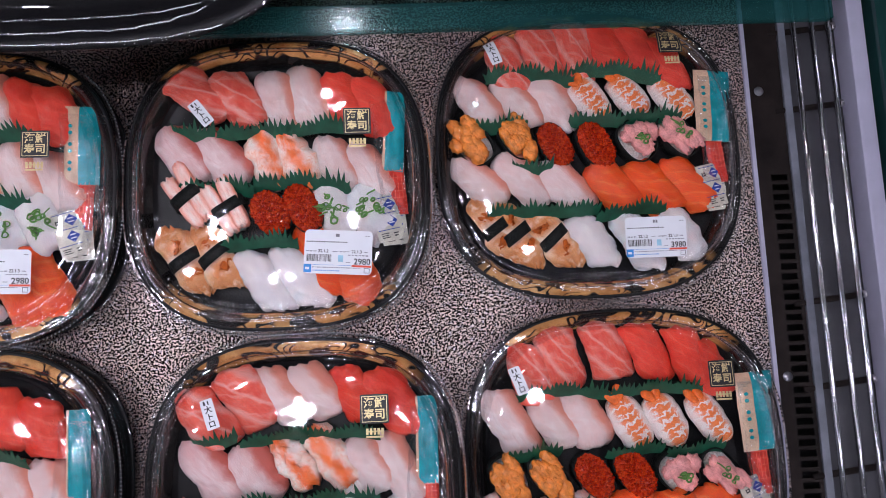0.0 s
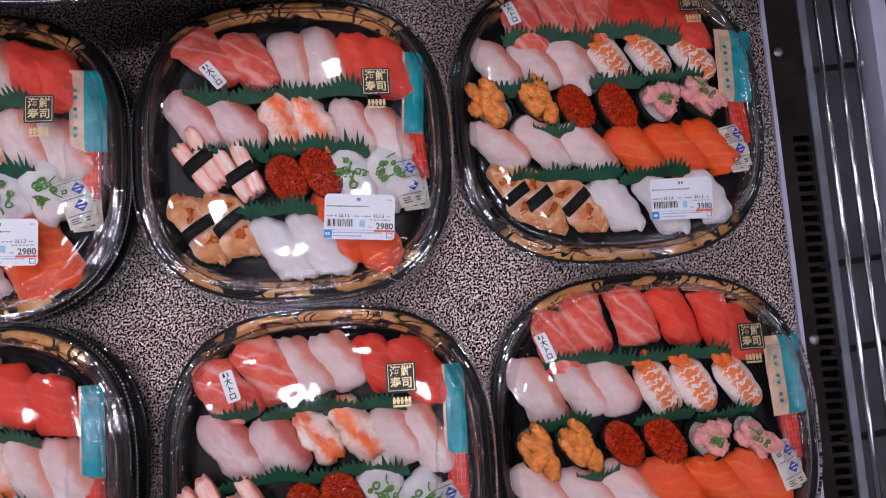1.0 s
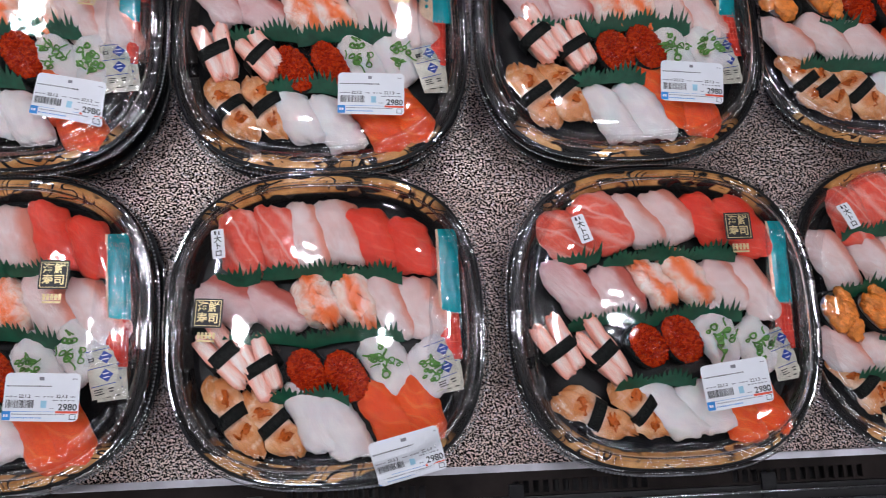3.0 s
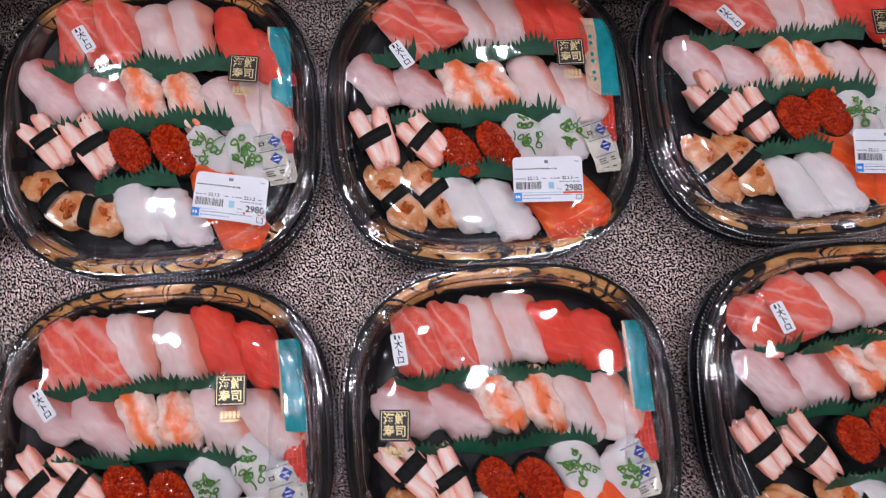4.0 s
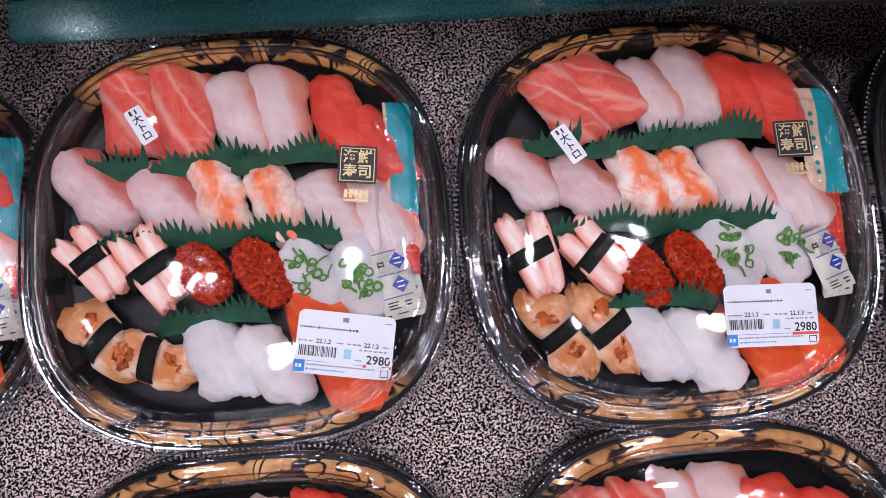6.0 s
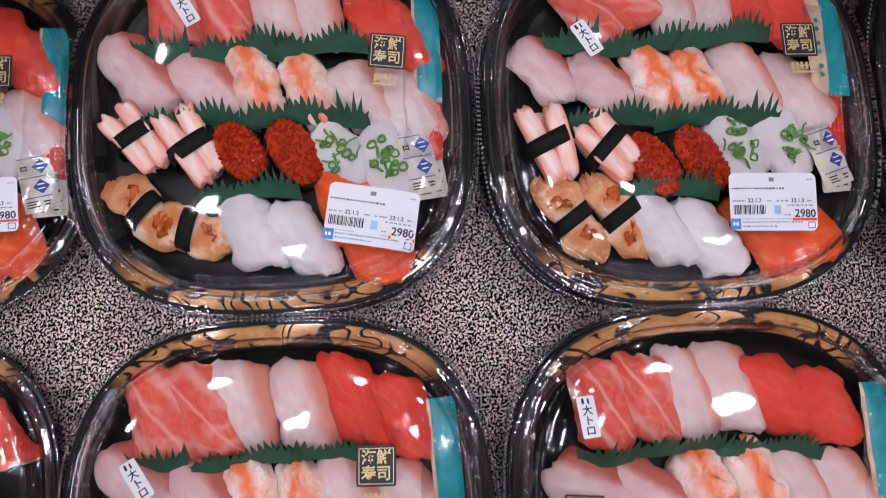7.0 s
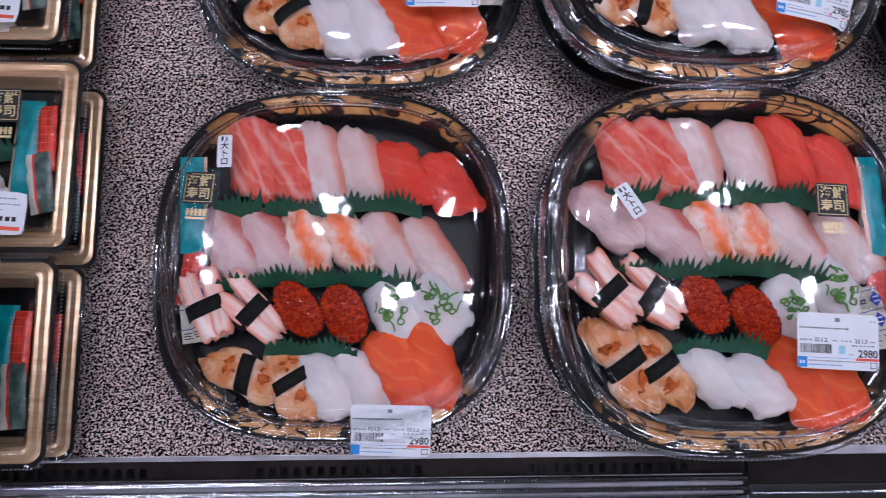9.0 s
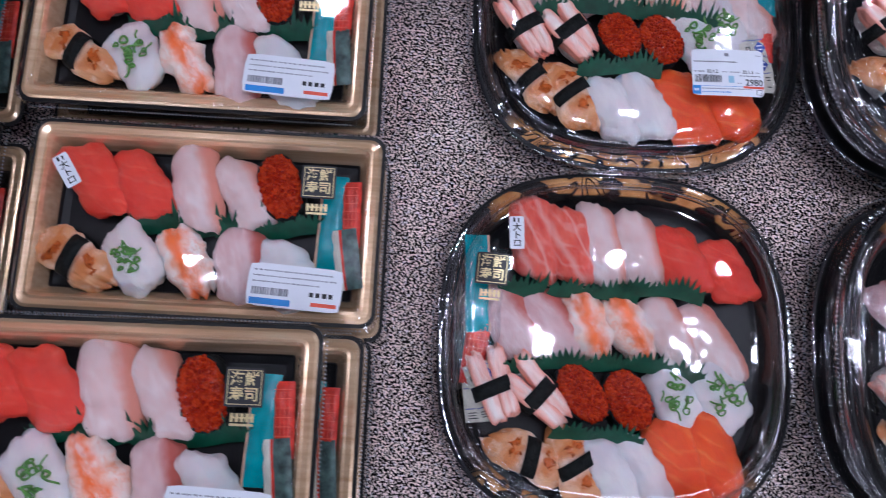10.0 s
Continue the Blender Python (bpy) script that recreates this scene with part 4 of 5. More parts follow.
def price_layers(price, dates, seed):
    rnd = random.Random(seed)
    L = 0.0003
    out = [(card(0.066, 0.043, 18, 12), 0, 0.0)]
    out.append((bars(-0.003, 0.003, 0.0165, 0.0030, 1 if price == "2980" else 2, seed), 5, L))
    out.append((bars(0.026, 0.031, 0.0165, 0.0012, 2, seed + 1), 5, L))
    out.append((bars(-0.031, 0.009, 0.0098, 0.0015, 17, seed + 2), 1, L))
    out.append((bars(-0.031, -0.0205, 0.0005, 0.0015, 3, seed + 3), 5, L))
    out.append((shift(glyphs(dates[0], 0.0042), -0.0145, 0.0007), 1, L))
    out.append((bars(-0.0055, 0.0, 0.0005, 0.0013, 1, seed + 4), 5, L))
    out.append((bars(0.002, 0.0115, 0.0005, 0.0015, 3, seed + 5), 5, L))
    out.append((shift(glyphs(dates[1], 0.0042), 0.0180, 0.0007), 1, L))
    out.append((bars(0.0255, 0.0305, 0.0005, 0.0013, 1, seed + 6), 5, L))
    out.append((bars(0.010, 0.030, -0.0028, 0.0014, 6, seed + 7), 5, L))
    x = -0.0305
    while x < -0.006:
        w = rnd.choice((0.0003, 0.0003, 0.0006, 0.0009))
        out.append((rect(x, -0.0095, x + w, -0.0025), 1, L))
        x += w + rnd.choice((0.0003, 0.0005, 0.0007))
    out.append((rect(0.000, -0.0095, 0.005, -0.0030), 4, L))
    out.append((shift(glyphs(price, 0.0082), 0.0235, -0.0090), 1, L))
    out.append((bars(0.008, 0.0125, -0.0098, 0.0012, 2, seed + 8), 5, L))
    out.append((rect(0.0135, -0.0142, 0.0325, -0.0122), 3, L))
    out.append((rect(-0.033, -0.0205, -0.0255, -0.0125), 2, L))
    out.append((bars(-0.0315, -0.0270, -0.0165, 0.0024, 2, seed + 9), 0, 2 * L))
    out.append((rect(-0.0255, -0.0130, 0.013, -0.0127), 2, L))
    out.append((bars(-0.0245, 0.0220, -0.0152, 0.0013, 20, seed + 10), 5, L))
    out.append((bars(-0.0245, 0.0020, -0.0183, 0.0013, 13, seed + 11), 2, L))
    for x0, y0, x1, y1 in ((0.0255, -0.0198, 0.0310, -0.0193), (0.0255, -0.0155, 0.0310, -0.0150), (0.0255, -0.0198, 0.0260, -0.0150), (0.0305, -0.0198, 0.0310, -0.0150)):
        out.append((rect(x0, y0, x1, y1), 1, L))
    return out


def seal_layers():
    """A black square seal with gold lettering, and a gold crest without letters under it."""
    L = 0.0003
    out = [(card(0.0275, 0.0275, 6, 6, 0.0006), 0, 0.0)]
    e = 0.0121
    for x0, y0, x1, y1 in ((-e, -e, e, -e + 0.0006), (-e, e - 0.0006, e, e), (-e, -e, -e + 0.0006, e), (e - 0.0006, -e, e, e)):
        out.append((rect(x0, y0, x1, y1, 4, 4), 1, L))
    for ch, x, y in (("海", -0.0052, 0.0052), ("鮮", 0.0052, 0.0052), ("寿", -0.0052, -0.0054), ("司", 0.0052, -0.0054)):
        out.append((shift(glyphs(ch, 0.0106), x, y), 1, L))
    for k in range(5):
        out.append((rect(-0.0085 + 0.0036 * k, -0.0240, -0.0061 + 0.0036 * k, -0.0180), 1, 0.0))
    out.append((rect(-0.0085, -0.0215, 0.0082, -0.0203), 1, L))
    out.append((rect(-0.0085, -0.0268, 0.0082, -0.0250), 1, L))
    return out


def toro_layers():
    L = 0.0003
    out = [(card(0.0125, 0.0290, 4, 8, 0.0006), 0, 0.0)]
    for ch, y in (("大", 0.0042), ("ト", -0.0028), ("ロ", -0.0098)):
        out.append((shift(glyphs(ch, 0.0074), 0.0, y), 1, L))
    out.append((rect(-0.0030, 0.0092, -0.0012, 0.0132), 1, L))
    out.append((rect(0.0010, 0.0088, 0.0022, 0.0126), 1, L))
    return out


def stick(top, tray, price="", label=None, dates=("22.1.2", "22.1.3"), seal=None, toro=None, seed=0):
    if label:
        part("price_label", sticker_mesh("price_label", price_layers(price, dates, seed), (label[0] / 1000, label[1] / 1000), label[2], tray, LABEL_MATS), top,
             "white printed price label with barcode")
    if seal:
        part("seal", sticker_mesh("seal", seal_layers(), (seal[0] / 1000, seal[1] / 1000), seal[2], tray, [INK, GOLD]), top, "black square seal with gold lettering")
    if toro:
        part("tuna_sticker", sticker_mesh("tuna_sticker", toro_layers(), (toro[0] / 1000, toro[1] / 1000), toro[2], tray, [PAPER, INK]), top, "small white sticker with black lettering")


# ---- display case ----
X0, X1, Y0, Y1 = -2.1, 0.585, -0.300, 0.66
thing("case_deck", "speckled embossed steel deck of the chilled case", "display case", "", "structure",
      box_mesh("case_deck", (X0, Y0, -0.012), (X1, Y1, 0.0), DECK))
thing("back_wall", "black back wall of the display case", "wall", "", "structure", box_mesh("back_wall", (X0, Y1, -0.5), (X1 + 0.2, Y1 + 0.02, 0.75), BLACK_VOID))


def slotted_strip(name, length, width, slots, m, mat):
    """A steel strip with punched slots; it runs along x."""
    verts, faces = [], []
    rows = [0.0, width * 0.42, width * 0.90, width]
    xs = [-length / 2]
    for s0, s1 in slots:
        xs += [s0, s1]
    xs.append(length / 2)
    for z in (0.0, -0.0015):
        for y in rows:
            verts += [(x, y, z) for x in xs]
    n = len(xs)
    k = n * len(rows)
    for r in range(3):
        for i in range(n - 1):
            if r == 1 and i % 2 == 1:
                a = r * n + i
                for p, q in ((a, a + 1), (a + 1, a + n + 1), (a + n + 1, a + n), (a + n, a)):
                    faces.append((p, q, k + q, k + p))
                continue
            a = r * n + i
            faces.append((a, a + 1, a + n + 1, a + n))
            faces.append((k + a, k + a + n, k + a + n + 1, k + a + 1))
    me = mesh_of(name, verts, faces, mat, False)
    return me


def rail_assembly(name, label, length, m, slots, rods, bars_at=()):
    """Edge of the case: slotted steel strip, dark channel below it, bright wire rods on cross bars, outer bumper."""
    ob = thing(name, label, "case edge", "", "structure", None, m)
    h = length / 2
    part("slotted_strip", slotted_strip("slotted_strip", length, 0.040, slots, None, DARK_STEEL), ob, "dark steel strip with punched slots")
    part("edge_lip", box_mesh("edge_lip", (-h, -0.005, -0.010), (h, 0.0, 0.0035), PALE_PAINT, 0.0008), ob, "thin pale steel lip")
    part("channel", box_mesh("channel", (-h, 0.0, -0.10), (h, 0.20, -0.09), BLACK_VOID), ob)
    part("tray_floor", box_mesh("tray_floor", (-h, 0.051, -0.030), (h, 0.15, -0.024), GREY_PAINT), ob, "dull steel gutter")
    part("bar", box_mesh("bar", (-h, 0.041, -0.006), (h, 0.050, 0.002), BAR_PAINT, 0.001), ob)
    for y, r in rods:
        part("rod", rod_mesh("rod", (-h, y, 0.006), (h, y, 0.006), r, CHROME), ob, "bright round steel rod")
    for x in bars_at:
        part("cross_bar", rod_mesh("cross_bar", (x, 0.030, -0.002), (x - 0.008, 0.108, -0.002), 0.0036, DARK_STEEL), ob)
        part("bolt", rod_mesh("bolt", (x - 0.008, 0.108, -0.002), (x - 0.0085, 0.112, -0.002), 0.0045, STEEL, 10), ob)
    for x in (-0.13, 0.20):
        part("hole_plug", rod_mesh("hole_plug", (x, 0.012, -0.001), (x, 0.012, 0.0006), 0.0055, STEEL, 16), ob)
    part("outer_bar", box_mesh("outer_bar", (-h, 0.122, -0.02), (h, 0.142, 0.010), PALE_PAINT, 0.003), ob, "pale lilac outer bar")
    part("bumper", box_mesh("bumper", (-h, 0.150, -0.05), (h, 0.19, 0.020), GREEN_GLASS, 0.006), ob, "dark green glass side panel")
    return ob


def slot_row(start, stop, pitch, share):
    out, x = [], start
    while x + pitch * share < stop:
        out.append((x, x + pitch * share))
        x += pitch
    return out


rail_assembly("end_rail", "steel rods and slotted strip along the case end", 1.1, pose(X1 + 0.004, 0.14, 0.0, 0, 0, -90),
              slot_row(-0.50, -0.27, 0.0115, 0.62) + slot_row(-0.03, 0.45, 0.0115, 0.62), [(0.058, 0.0032), (0.080, 0.0032), (0.100, 0.0032)],
              (-0.30, -0.20, -0.105, 0.12, 0.215, 0.31, 0.40))


def front_edge(x_lo, x_hi, ribbed):
    """Front of one case section: pale lip, dark slotted strip, chrome rods, then black ribs or dark steel bands."""
    label = "chrome rails and black ribbed grille along the case front" if ribbed else "chrome rods and dark steel bands along the case front"
    ob = thing("front_rail", label, "case edge", "case front rails", "structure", None, pose((x_lo + x_hi) / 2, Y0, 0, 0, 0, 180))
    h = (x_hi - x_lo) / 2
    slots, x = [], -h + 0.05
    while x < h - 0.2:
        slots += slot_row(x, x + 0.15, 0.0105, 0.6)
        x += 0.235
    deep = 0.017 if ribbed else 0.026
    part("slotted_strip", slotted_strip("slotted_strip", 2 * h, deep, slots, None, DARK_STEEL), ob, "dark steel strip with punched slots")
    part("edge_lip", box_mesh("edge_lip", (-h, -0.003 if ribbed else -0.006, -0.010), (h, 0.0012, 0.003), STEEL, 0.0006), ob, "pale steel lip")
    part("channel", box_mesh("channel", (-h, 0.0, -0.10), (h, 0.20, -0.09), BLACK_VOID), ob)
    rods = ((0.0205, 0.004, 0.0030), (0.0285, 0.005, 0.0026), (0.0365, 0.004, 0.0032)) if ribbed else ((0.0330, 0.004, 0.0017), (0.0440, 0.005, 0.0024), (0.0720, 0.006, 0.0022))
    for y, z, r in rods:
        part("rod", rod_mesh("rod", (-h, y, z), (h, y, z), r, CHROME), ob, "bright round steel rod")
    if ribbed:
        part("backing", box_mesh("backing", (-h, 0.018, -0.012), (h, 0.041, -0.004), STEEL), ob)
        slat = box_mesh("slat", (-0.0022, 0.043, -0.03), (0.0022, 0.105, 0.0), BLACK_PLASTIC, 0.0006)
        x = -h + 0.01
        while x < h:
            part("slat", slat, ob, "", pose(x, 0, 0))
            x += 0.0125
        part("cover_plate", box_mesh("cover_plate", (-h + 0.070, 0.048, -0.004), (-h + 0.125, 0.075, 0.002), GREY_PAINT, 0.001), ob, "small grey cover plate")
        x = -h + 0.06
        while x < h:
            part("bolt", rod_mesh("bolt", (x, 0.050, -0.001), (x, 0.050, 0.003), 0.0040, CHROME, 10), ob)
            x += 0.39
    else:
        for y0, y1, mat in ((0.027, 0.047, BLACK_VOID), (0.0475, 0.070, BAND_STEEL), (0.0745, 0.105, BAND_STEEL)):
            part("band", box_mesh("band", (-h, y0, -0.012), (h, y1, -0.001 + 0.04 * (y0 - 0.027)), mat, 0.0015), ob, "dark brushed steel band")
        x = -h + 0.12
        while x < h:
            part("clip", box_mesh("clip", (x - 0.008, 0.014, -0.004), (x + 0.008, 0.040, 0.003), BLACK_PLASTIC, 0.0015), ob, "black plastic clip")
            x += 0.27
    part("outer_bar", box_mesh("outer_bar", (-h, 0.106, -0.02), (h, 0.126, 0.008), STEEL, 0.003), ob)
    return ob


front_edge(X0, -0.552, True)
front_edge(-0.548, X1, False)

# Glass shelf over the back of the case, with trays on it.
SHELF = 0.150


def glass_shelf(x0, x1):
    ob = thing("glass_shelf", "green-tinted glass shelf at the back of the case", "shelf", "glass shelves", "structure")
    pane = part("pane", box_mesh("pane", (x0, 0.3125, SHELF), (x1, 0.64, SHELF + 0.008), SHELF_GLASS, 0.0), ob)
    pane.visible_shadow = False
    edge = part("front_edge", box_mesh("front_edge", (x0, 0.2865, SHELF - 0.001), (x1, 0.3120, SHELF + 0.009), SHELF_EDGE, 0.0015), ob, "dark green polished glass edge")
    edge.visible_shadow = False
    for x in (x0 + 0.03, x1 - 0.03):
        part("bracket", box_mesh("bracket", (x - 0.004, 0.42, SHELF - 0.02), (x + 0.004, 0.66, SHELF), STEEL, 0.001), ob, "steel shelf bracket")
    return ob


glass_shelf(-0.70, 0.60)
glass_shelf(-2.0, -0.72)

# ---- the store around the case ----
thing("floor", "pale vinyl store floor around the case", "floor", "", "structure", box_mesh("floor", (-4.5, -3.5, -0.90), (4.0, 2.5, -0.86), STORE_TILE))
# Unseen ceiling and walls, added and painted dark so lids reflect little.
thing("ceiling", "dim grey store ceiling over the case", "ceiling", "", "structure", box_mesh("ceiling", (-4.5, -3.5, CEILING + 0.05), (4.0, 2.5, CEILING + 0.10), CEILING_PAINT))
thing("wall_north", "grey painted store wall behind the case", "wall", "", "structure", box_mesh("wall_north", (-4.5, 2.4, -0.86), (4.0, 2.5, CEILING + 0.05), WALL_PAINT))
thing("wall_south", "grey painted store wall", "wall", "", "structure", box_mesh("wall_south", (-4.5, -3.5, -0.86), (4.0, -3.4, CEILING + 0.05), WALL_PAINT))
thing("wall_west", "grey painted store wall", "wall", "", "structure", box_mesh("wall_west", (-4.5, -3.4, -0.86), (-4.4, 2.4, CEILING + 0.05), WALL_PAINT))
thing("wall_east", "grey painted store wall", "wall", "", "structure", box_mesh("wall_east", (3.9, -3.4, -0.86), (4.0, 2.4, CEILING + 0.05), WALL_PAINT))
thing("case_plinth", "dark steel body under the case deck", "display case", "", "structure", box_mesh("case_plinth", (X0, -0.50, -0.86), (X1 + 0.19, Y1, -0.11), DARK_STEEL, 0.01))

RING = lathe("housing", 0.066, 0.066, 2.0, [(0.0, 0.05), (0.0, 0.0), (0.012, 0.0), (0.020, 0.02)], STEEL, 32, False)
LENS = lathe("lens", 0.045, 0.045, 2.0, [(0.0, 0.018), (0.022, 0.016)], LAMP, 24)


def ceiling_lamp(x, y):
    ob = thing("ceiling_lamp", "round recessed white ceiling downlight", "lamp", "ceiling downlights", "", None, pose(x, y, CEILING))
    part("housing", RING, ob)
    part("lens", LENS, ob, "glowing white lens")
    return ob


# Lamps with y near -0.05 and the one at x -0.50 are added fill.
for lamp_x, lamp_y in ((0.10, 0.33), (-1.10, 0.30), (-0.50, 0.32), (0.42, -0.04), (-0.20, -0.06), (-0.82, -0.05), (0.0, 0.97), (-1.34, 1.0), (1.25, -0.75), (-1.75, 0.1)):
    ceiling_lamp(lamp_x, lamp_y)


def tube_lamp(x, y, length, turn):
    ob = thing("tube_lamp", "long white ceiling strip lamp", "lamp", "ceiling strip lamps", "", None, pose(x, y, CEILING, 0, 0, turn))
    part("housing", box_mesh("housing", (-length / 2 - 0.02, -0.05, 0.012), (length / 2 + 0.02, 0.05, 0.05), STEEL, 0.004), ob)
    part("diffuser", box_mesh("diffuser", (-length / 2, -0.035, 0.0), (length / 2, 0.035, 0.0115), TUBE, 0.003), ob, "glowing white diffuser")
    return ob


# Unseen strip lamps, added all round to draw glints along the lid edges.
for tube_y in (-2.7, -1.45, 2.0):
    for tube_x in (-3.1, -0.7, 1.7):
        tube_lamp(tube_x, tube_y, 2.2, 0)
for tube_x in (-3.6, 3.1):
    tube_lamp(tube_x, 0.3, 2.0, 90)

# Places of the pieces in each tray, in millimetres from its middle.
CONTENTS = {
    "A": {
        "toro": [(-96, 118), (-48, 120), (-9, 123)], "tuna": [(30, 123), (69, 120), (111, 119)], "white": [(-121, 62), (-77, 60), (-36, 57)],
        "shrimp": [(6, 60), (51, 63), (98, 61)], "uni": [(-128, 14), (-79, 17)], "ikura": [(-37, 9), (7, 8)],
        "negi": [(54, 11), (99, 16)], "white2": [(-123, -27), (-76, -28), (-29, -36)], "salmon": [(28, -41), (69, -41), (109, -39)],
        "anago": [(-118, -89), (-87, -89), (-45, -93)], "squid": [(-2, -101), (48, -103), (102, -99)], "gari": [(139, 48)],
        "sachet": [(152, -37)], "otoro": [(-104, 110)], "mark": [(92, 117)],
    },
    "B": {
        "toro": [(-80, 97), (-41, 89)], "white": [(3, 87), (32, 89)], "tuna": [(71, 84), (100, 77)],
        "pink": [(-96, 33), (-57, 28)], "prawn": [(-10, 23), (20, 22)], "white2": [(60, 17), (96, 7)],
        "crab": [(-88, -13), (-50, -26)], "ikura": [(-7, -33), (27, -30)], "scal": [(57, -32), (94, -34)],
        "anago": [(-94, -77), (-64, -75)], "squid": [(-15, -101), (21, -98)], "salmon": [(41, -82), (79, -101)],
        "gari": [(125, 76)], "otoro": [(-70, 66)], "mark": [(85, 45)],
    },
    "C": {
        "toro": [(-70, 90), (-41, 100)], "white": [(-4, 95), (28, 99)], "tuna": [(64, 90), (100, 88)],
        "pink": [(-105, 37), (-61, 24)], "prawn": [(-20, 26), (15, 22)], "white2": [(56, 23), (96, 12)],
        "crab": [(-105, -21), (-61, -28)], "ikura": [(-27, -43), (10, -40)], "scal": [(39, -33), (78, -31)],
        "anago": [(-91, -81), (-54, -81)], "squid": [(-24, -95), (14, -101)], "salmon": [(64, -104), (94, -102)],
        "gari": [(130, 48)], "sachet": [(110, -48)], "otoro": [(-77, 51)],
        "mark": [(82, 38)],
    },
    "P": {
        "toro": [(-77, 97), (-39, 95)], "white": [(4, 93), (33, 92)], "tuna": [(80, 85), (105, 61)],
        "pink": [(-104, 41), (-52, 28)], "prawn": [(-15, 30), (29, 21)], "white2": [(69, 15), (104, 9)],
        "crab": [(-105, -14), (-62, -23)], "ikura": [(-24, -29), (15, -31)], "scal": [(50, -35), (87, -41)],
        "anago": [(-101, -76), (-65, -87)], "squid": [(-17, -89), (20, -96)], "salmon": [(57, -69), (72, -99)],
        "gari": [(139, 55)], "otoro": [(-59, 77)], "mark": [(88, 32)],
    },
    "O": {
        "crab": [(-104, -19), (-62, -22)], "ikura": [(-17, -25), (21, -25)], "scal": [(58, -20), (83, -7)],
        "anago": [(-103, -74), (-61, -83)], "squid": [(-22, -95), (10, -90)], "salmon": [(46, -88), (92, -88)],
    },
    "D": {
        "toro": [(-101, 101), (-64, 115), (-15, 118)], "tuna": [(30, 115), (75, 109), (109, 110)], "white": [(-121, 48), (-73, 46), (-41, 47)],
        "shrimp": [(6, 43), (45, 43), (91, 43)], "uni": [(-125, -10), (-84, -10)], "ikura": [(-37, -12), (8, -10)],
        "negi": [(53, -11), (101, -11)], "white2": [(-124, -55), (-77, -56), (-34, -56)], "salmon": [(14, -57), (62, -58), (106, -58)],
        "anago": [(-120, -97), (-81, -107), (-35, -110)], "squid": [(2, -113), (41, -123), (81, -114)], "otoro": [(-113, 92)],
    },
    "E": {
        "toro": [(-99, 82), (-53, 96)], "white": [(-21, 97), (14, 101)], "tuna": [(54, 95), (89, 87)],
        "pink": [(-89, 27), (-47, 24)], "prawn": [(-9, 32), (26, 36)], "white2": [(65, 27), (94, 22)],
        "crab": [(-110, -30), (-68, -36)], "ikura": [(-23, -32), (11, -26)], "scal": [(52, -23), (90, -35)],
        "anago": [(-78, -96), (-31, -92)], "squid": [(-3, -94), (33, -94)], "salmon": [(64, -94), (93, -91)],
        "gari": [(116, 14)], "otoro": [(-84, 84)], "mark": [(72, 77)],
    },
    "F": {
        "toro": [(-82, 83), (-46, 87)], "white": [(-19, 89), (15, 91)], "tuna": [(49, 85), (85, 75)],
        "pink": [(-94, 25), (-50, 18)], "prawn": [(-9, 22), (30, 21)], "white2": [(62, 14), (96, 13)],
        "crab": [(-96, -29), (-62, -41)], "ikura": [(-18, -45), (20, -49)], "scal": [(57, -39), (101, -46)],
        "anago": [(-91, -89), (-52, -93)], "squid": [(-14, -89), (12, -98)], "salmon": [(60, -92), (98, -93)],
        "sachet": [(120, -47)], "otoro": [(-99, 78)], "mark": [(-107, 7)],
        "gari": [(118, 18)],
    },
    "G": {
        "toro": [(-93, 95), (-52, 90)], "white": [(-26, 92), (19, 89)], "tuna": [(55, 92), (94, 78)],
        "pink": [(-99, 41), (-48, 24)], "prawn": [(-15, 25), (17, 23)], "white2": [(54, 21), (99, 16)],
        "crab": [(-104, -25), (-73, -27)], "ikura": [(-28, -34), (13, -43)], "scal": [(46, -34), (84, -23)],
        "anago": [(-99, -85), (-64, -83)], "squid": [(-22, -92), (12, -99)], "salmon": [(53, -97), (88, -109)],
        "sachet": [(115, -43)], "otoro": [(-91, 47)], "mark": [(72, 45)],
        "gari": [(127, 69)],
    },
    "H": {
        "toro": [(-73, 90), (-40, 86)], "white": [(-13, 88), (22, 85)], "tuna": [(60, 77), (101, 70)],
        "pink": [(-90, 16), (-56, 15)], "prawn": [(-24, 17), (13, 14)], "white2": [(48, 11), (85, 3)],
        "crab": [(-103, -41), (-69, -44)], "ikura": [(-28, -42), (11, -47)], "scal": [(50, -42), (91, -40)],
        "anago": [(-79, -106), (-34, -103)], "squid": [(-3, -107), (25, -105)], "salmon": [(59, -99), (93, -102)],
        "sachet": [(-133, -57)], "otoro": [(-91, 90)], "mark": [(-111, 53)],
        "gari": [(-128, 26)], "label": [(49, -144)],
    },
}
for kind, spots in CONTENTS["P"].items():
    CONTENTS["O"].setdefault(kind, spots)

ROUND, LARGE = (0.158, 0.156), (0.174, 0.166)
LEAN = {"toro": 18, "tuna": 18, "white": 20, "pink": 42, "prawn": 24, "shrimp": 34, "white2": 30, "crab": 34, "ikura": 32, "uni": 38, "negi": 40,
        "scal": 32, "anago": 32, "squid": 28, "salmon": 28}
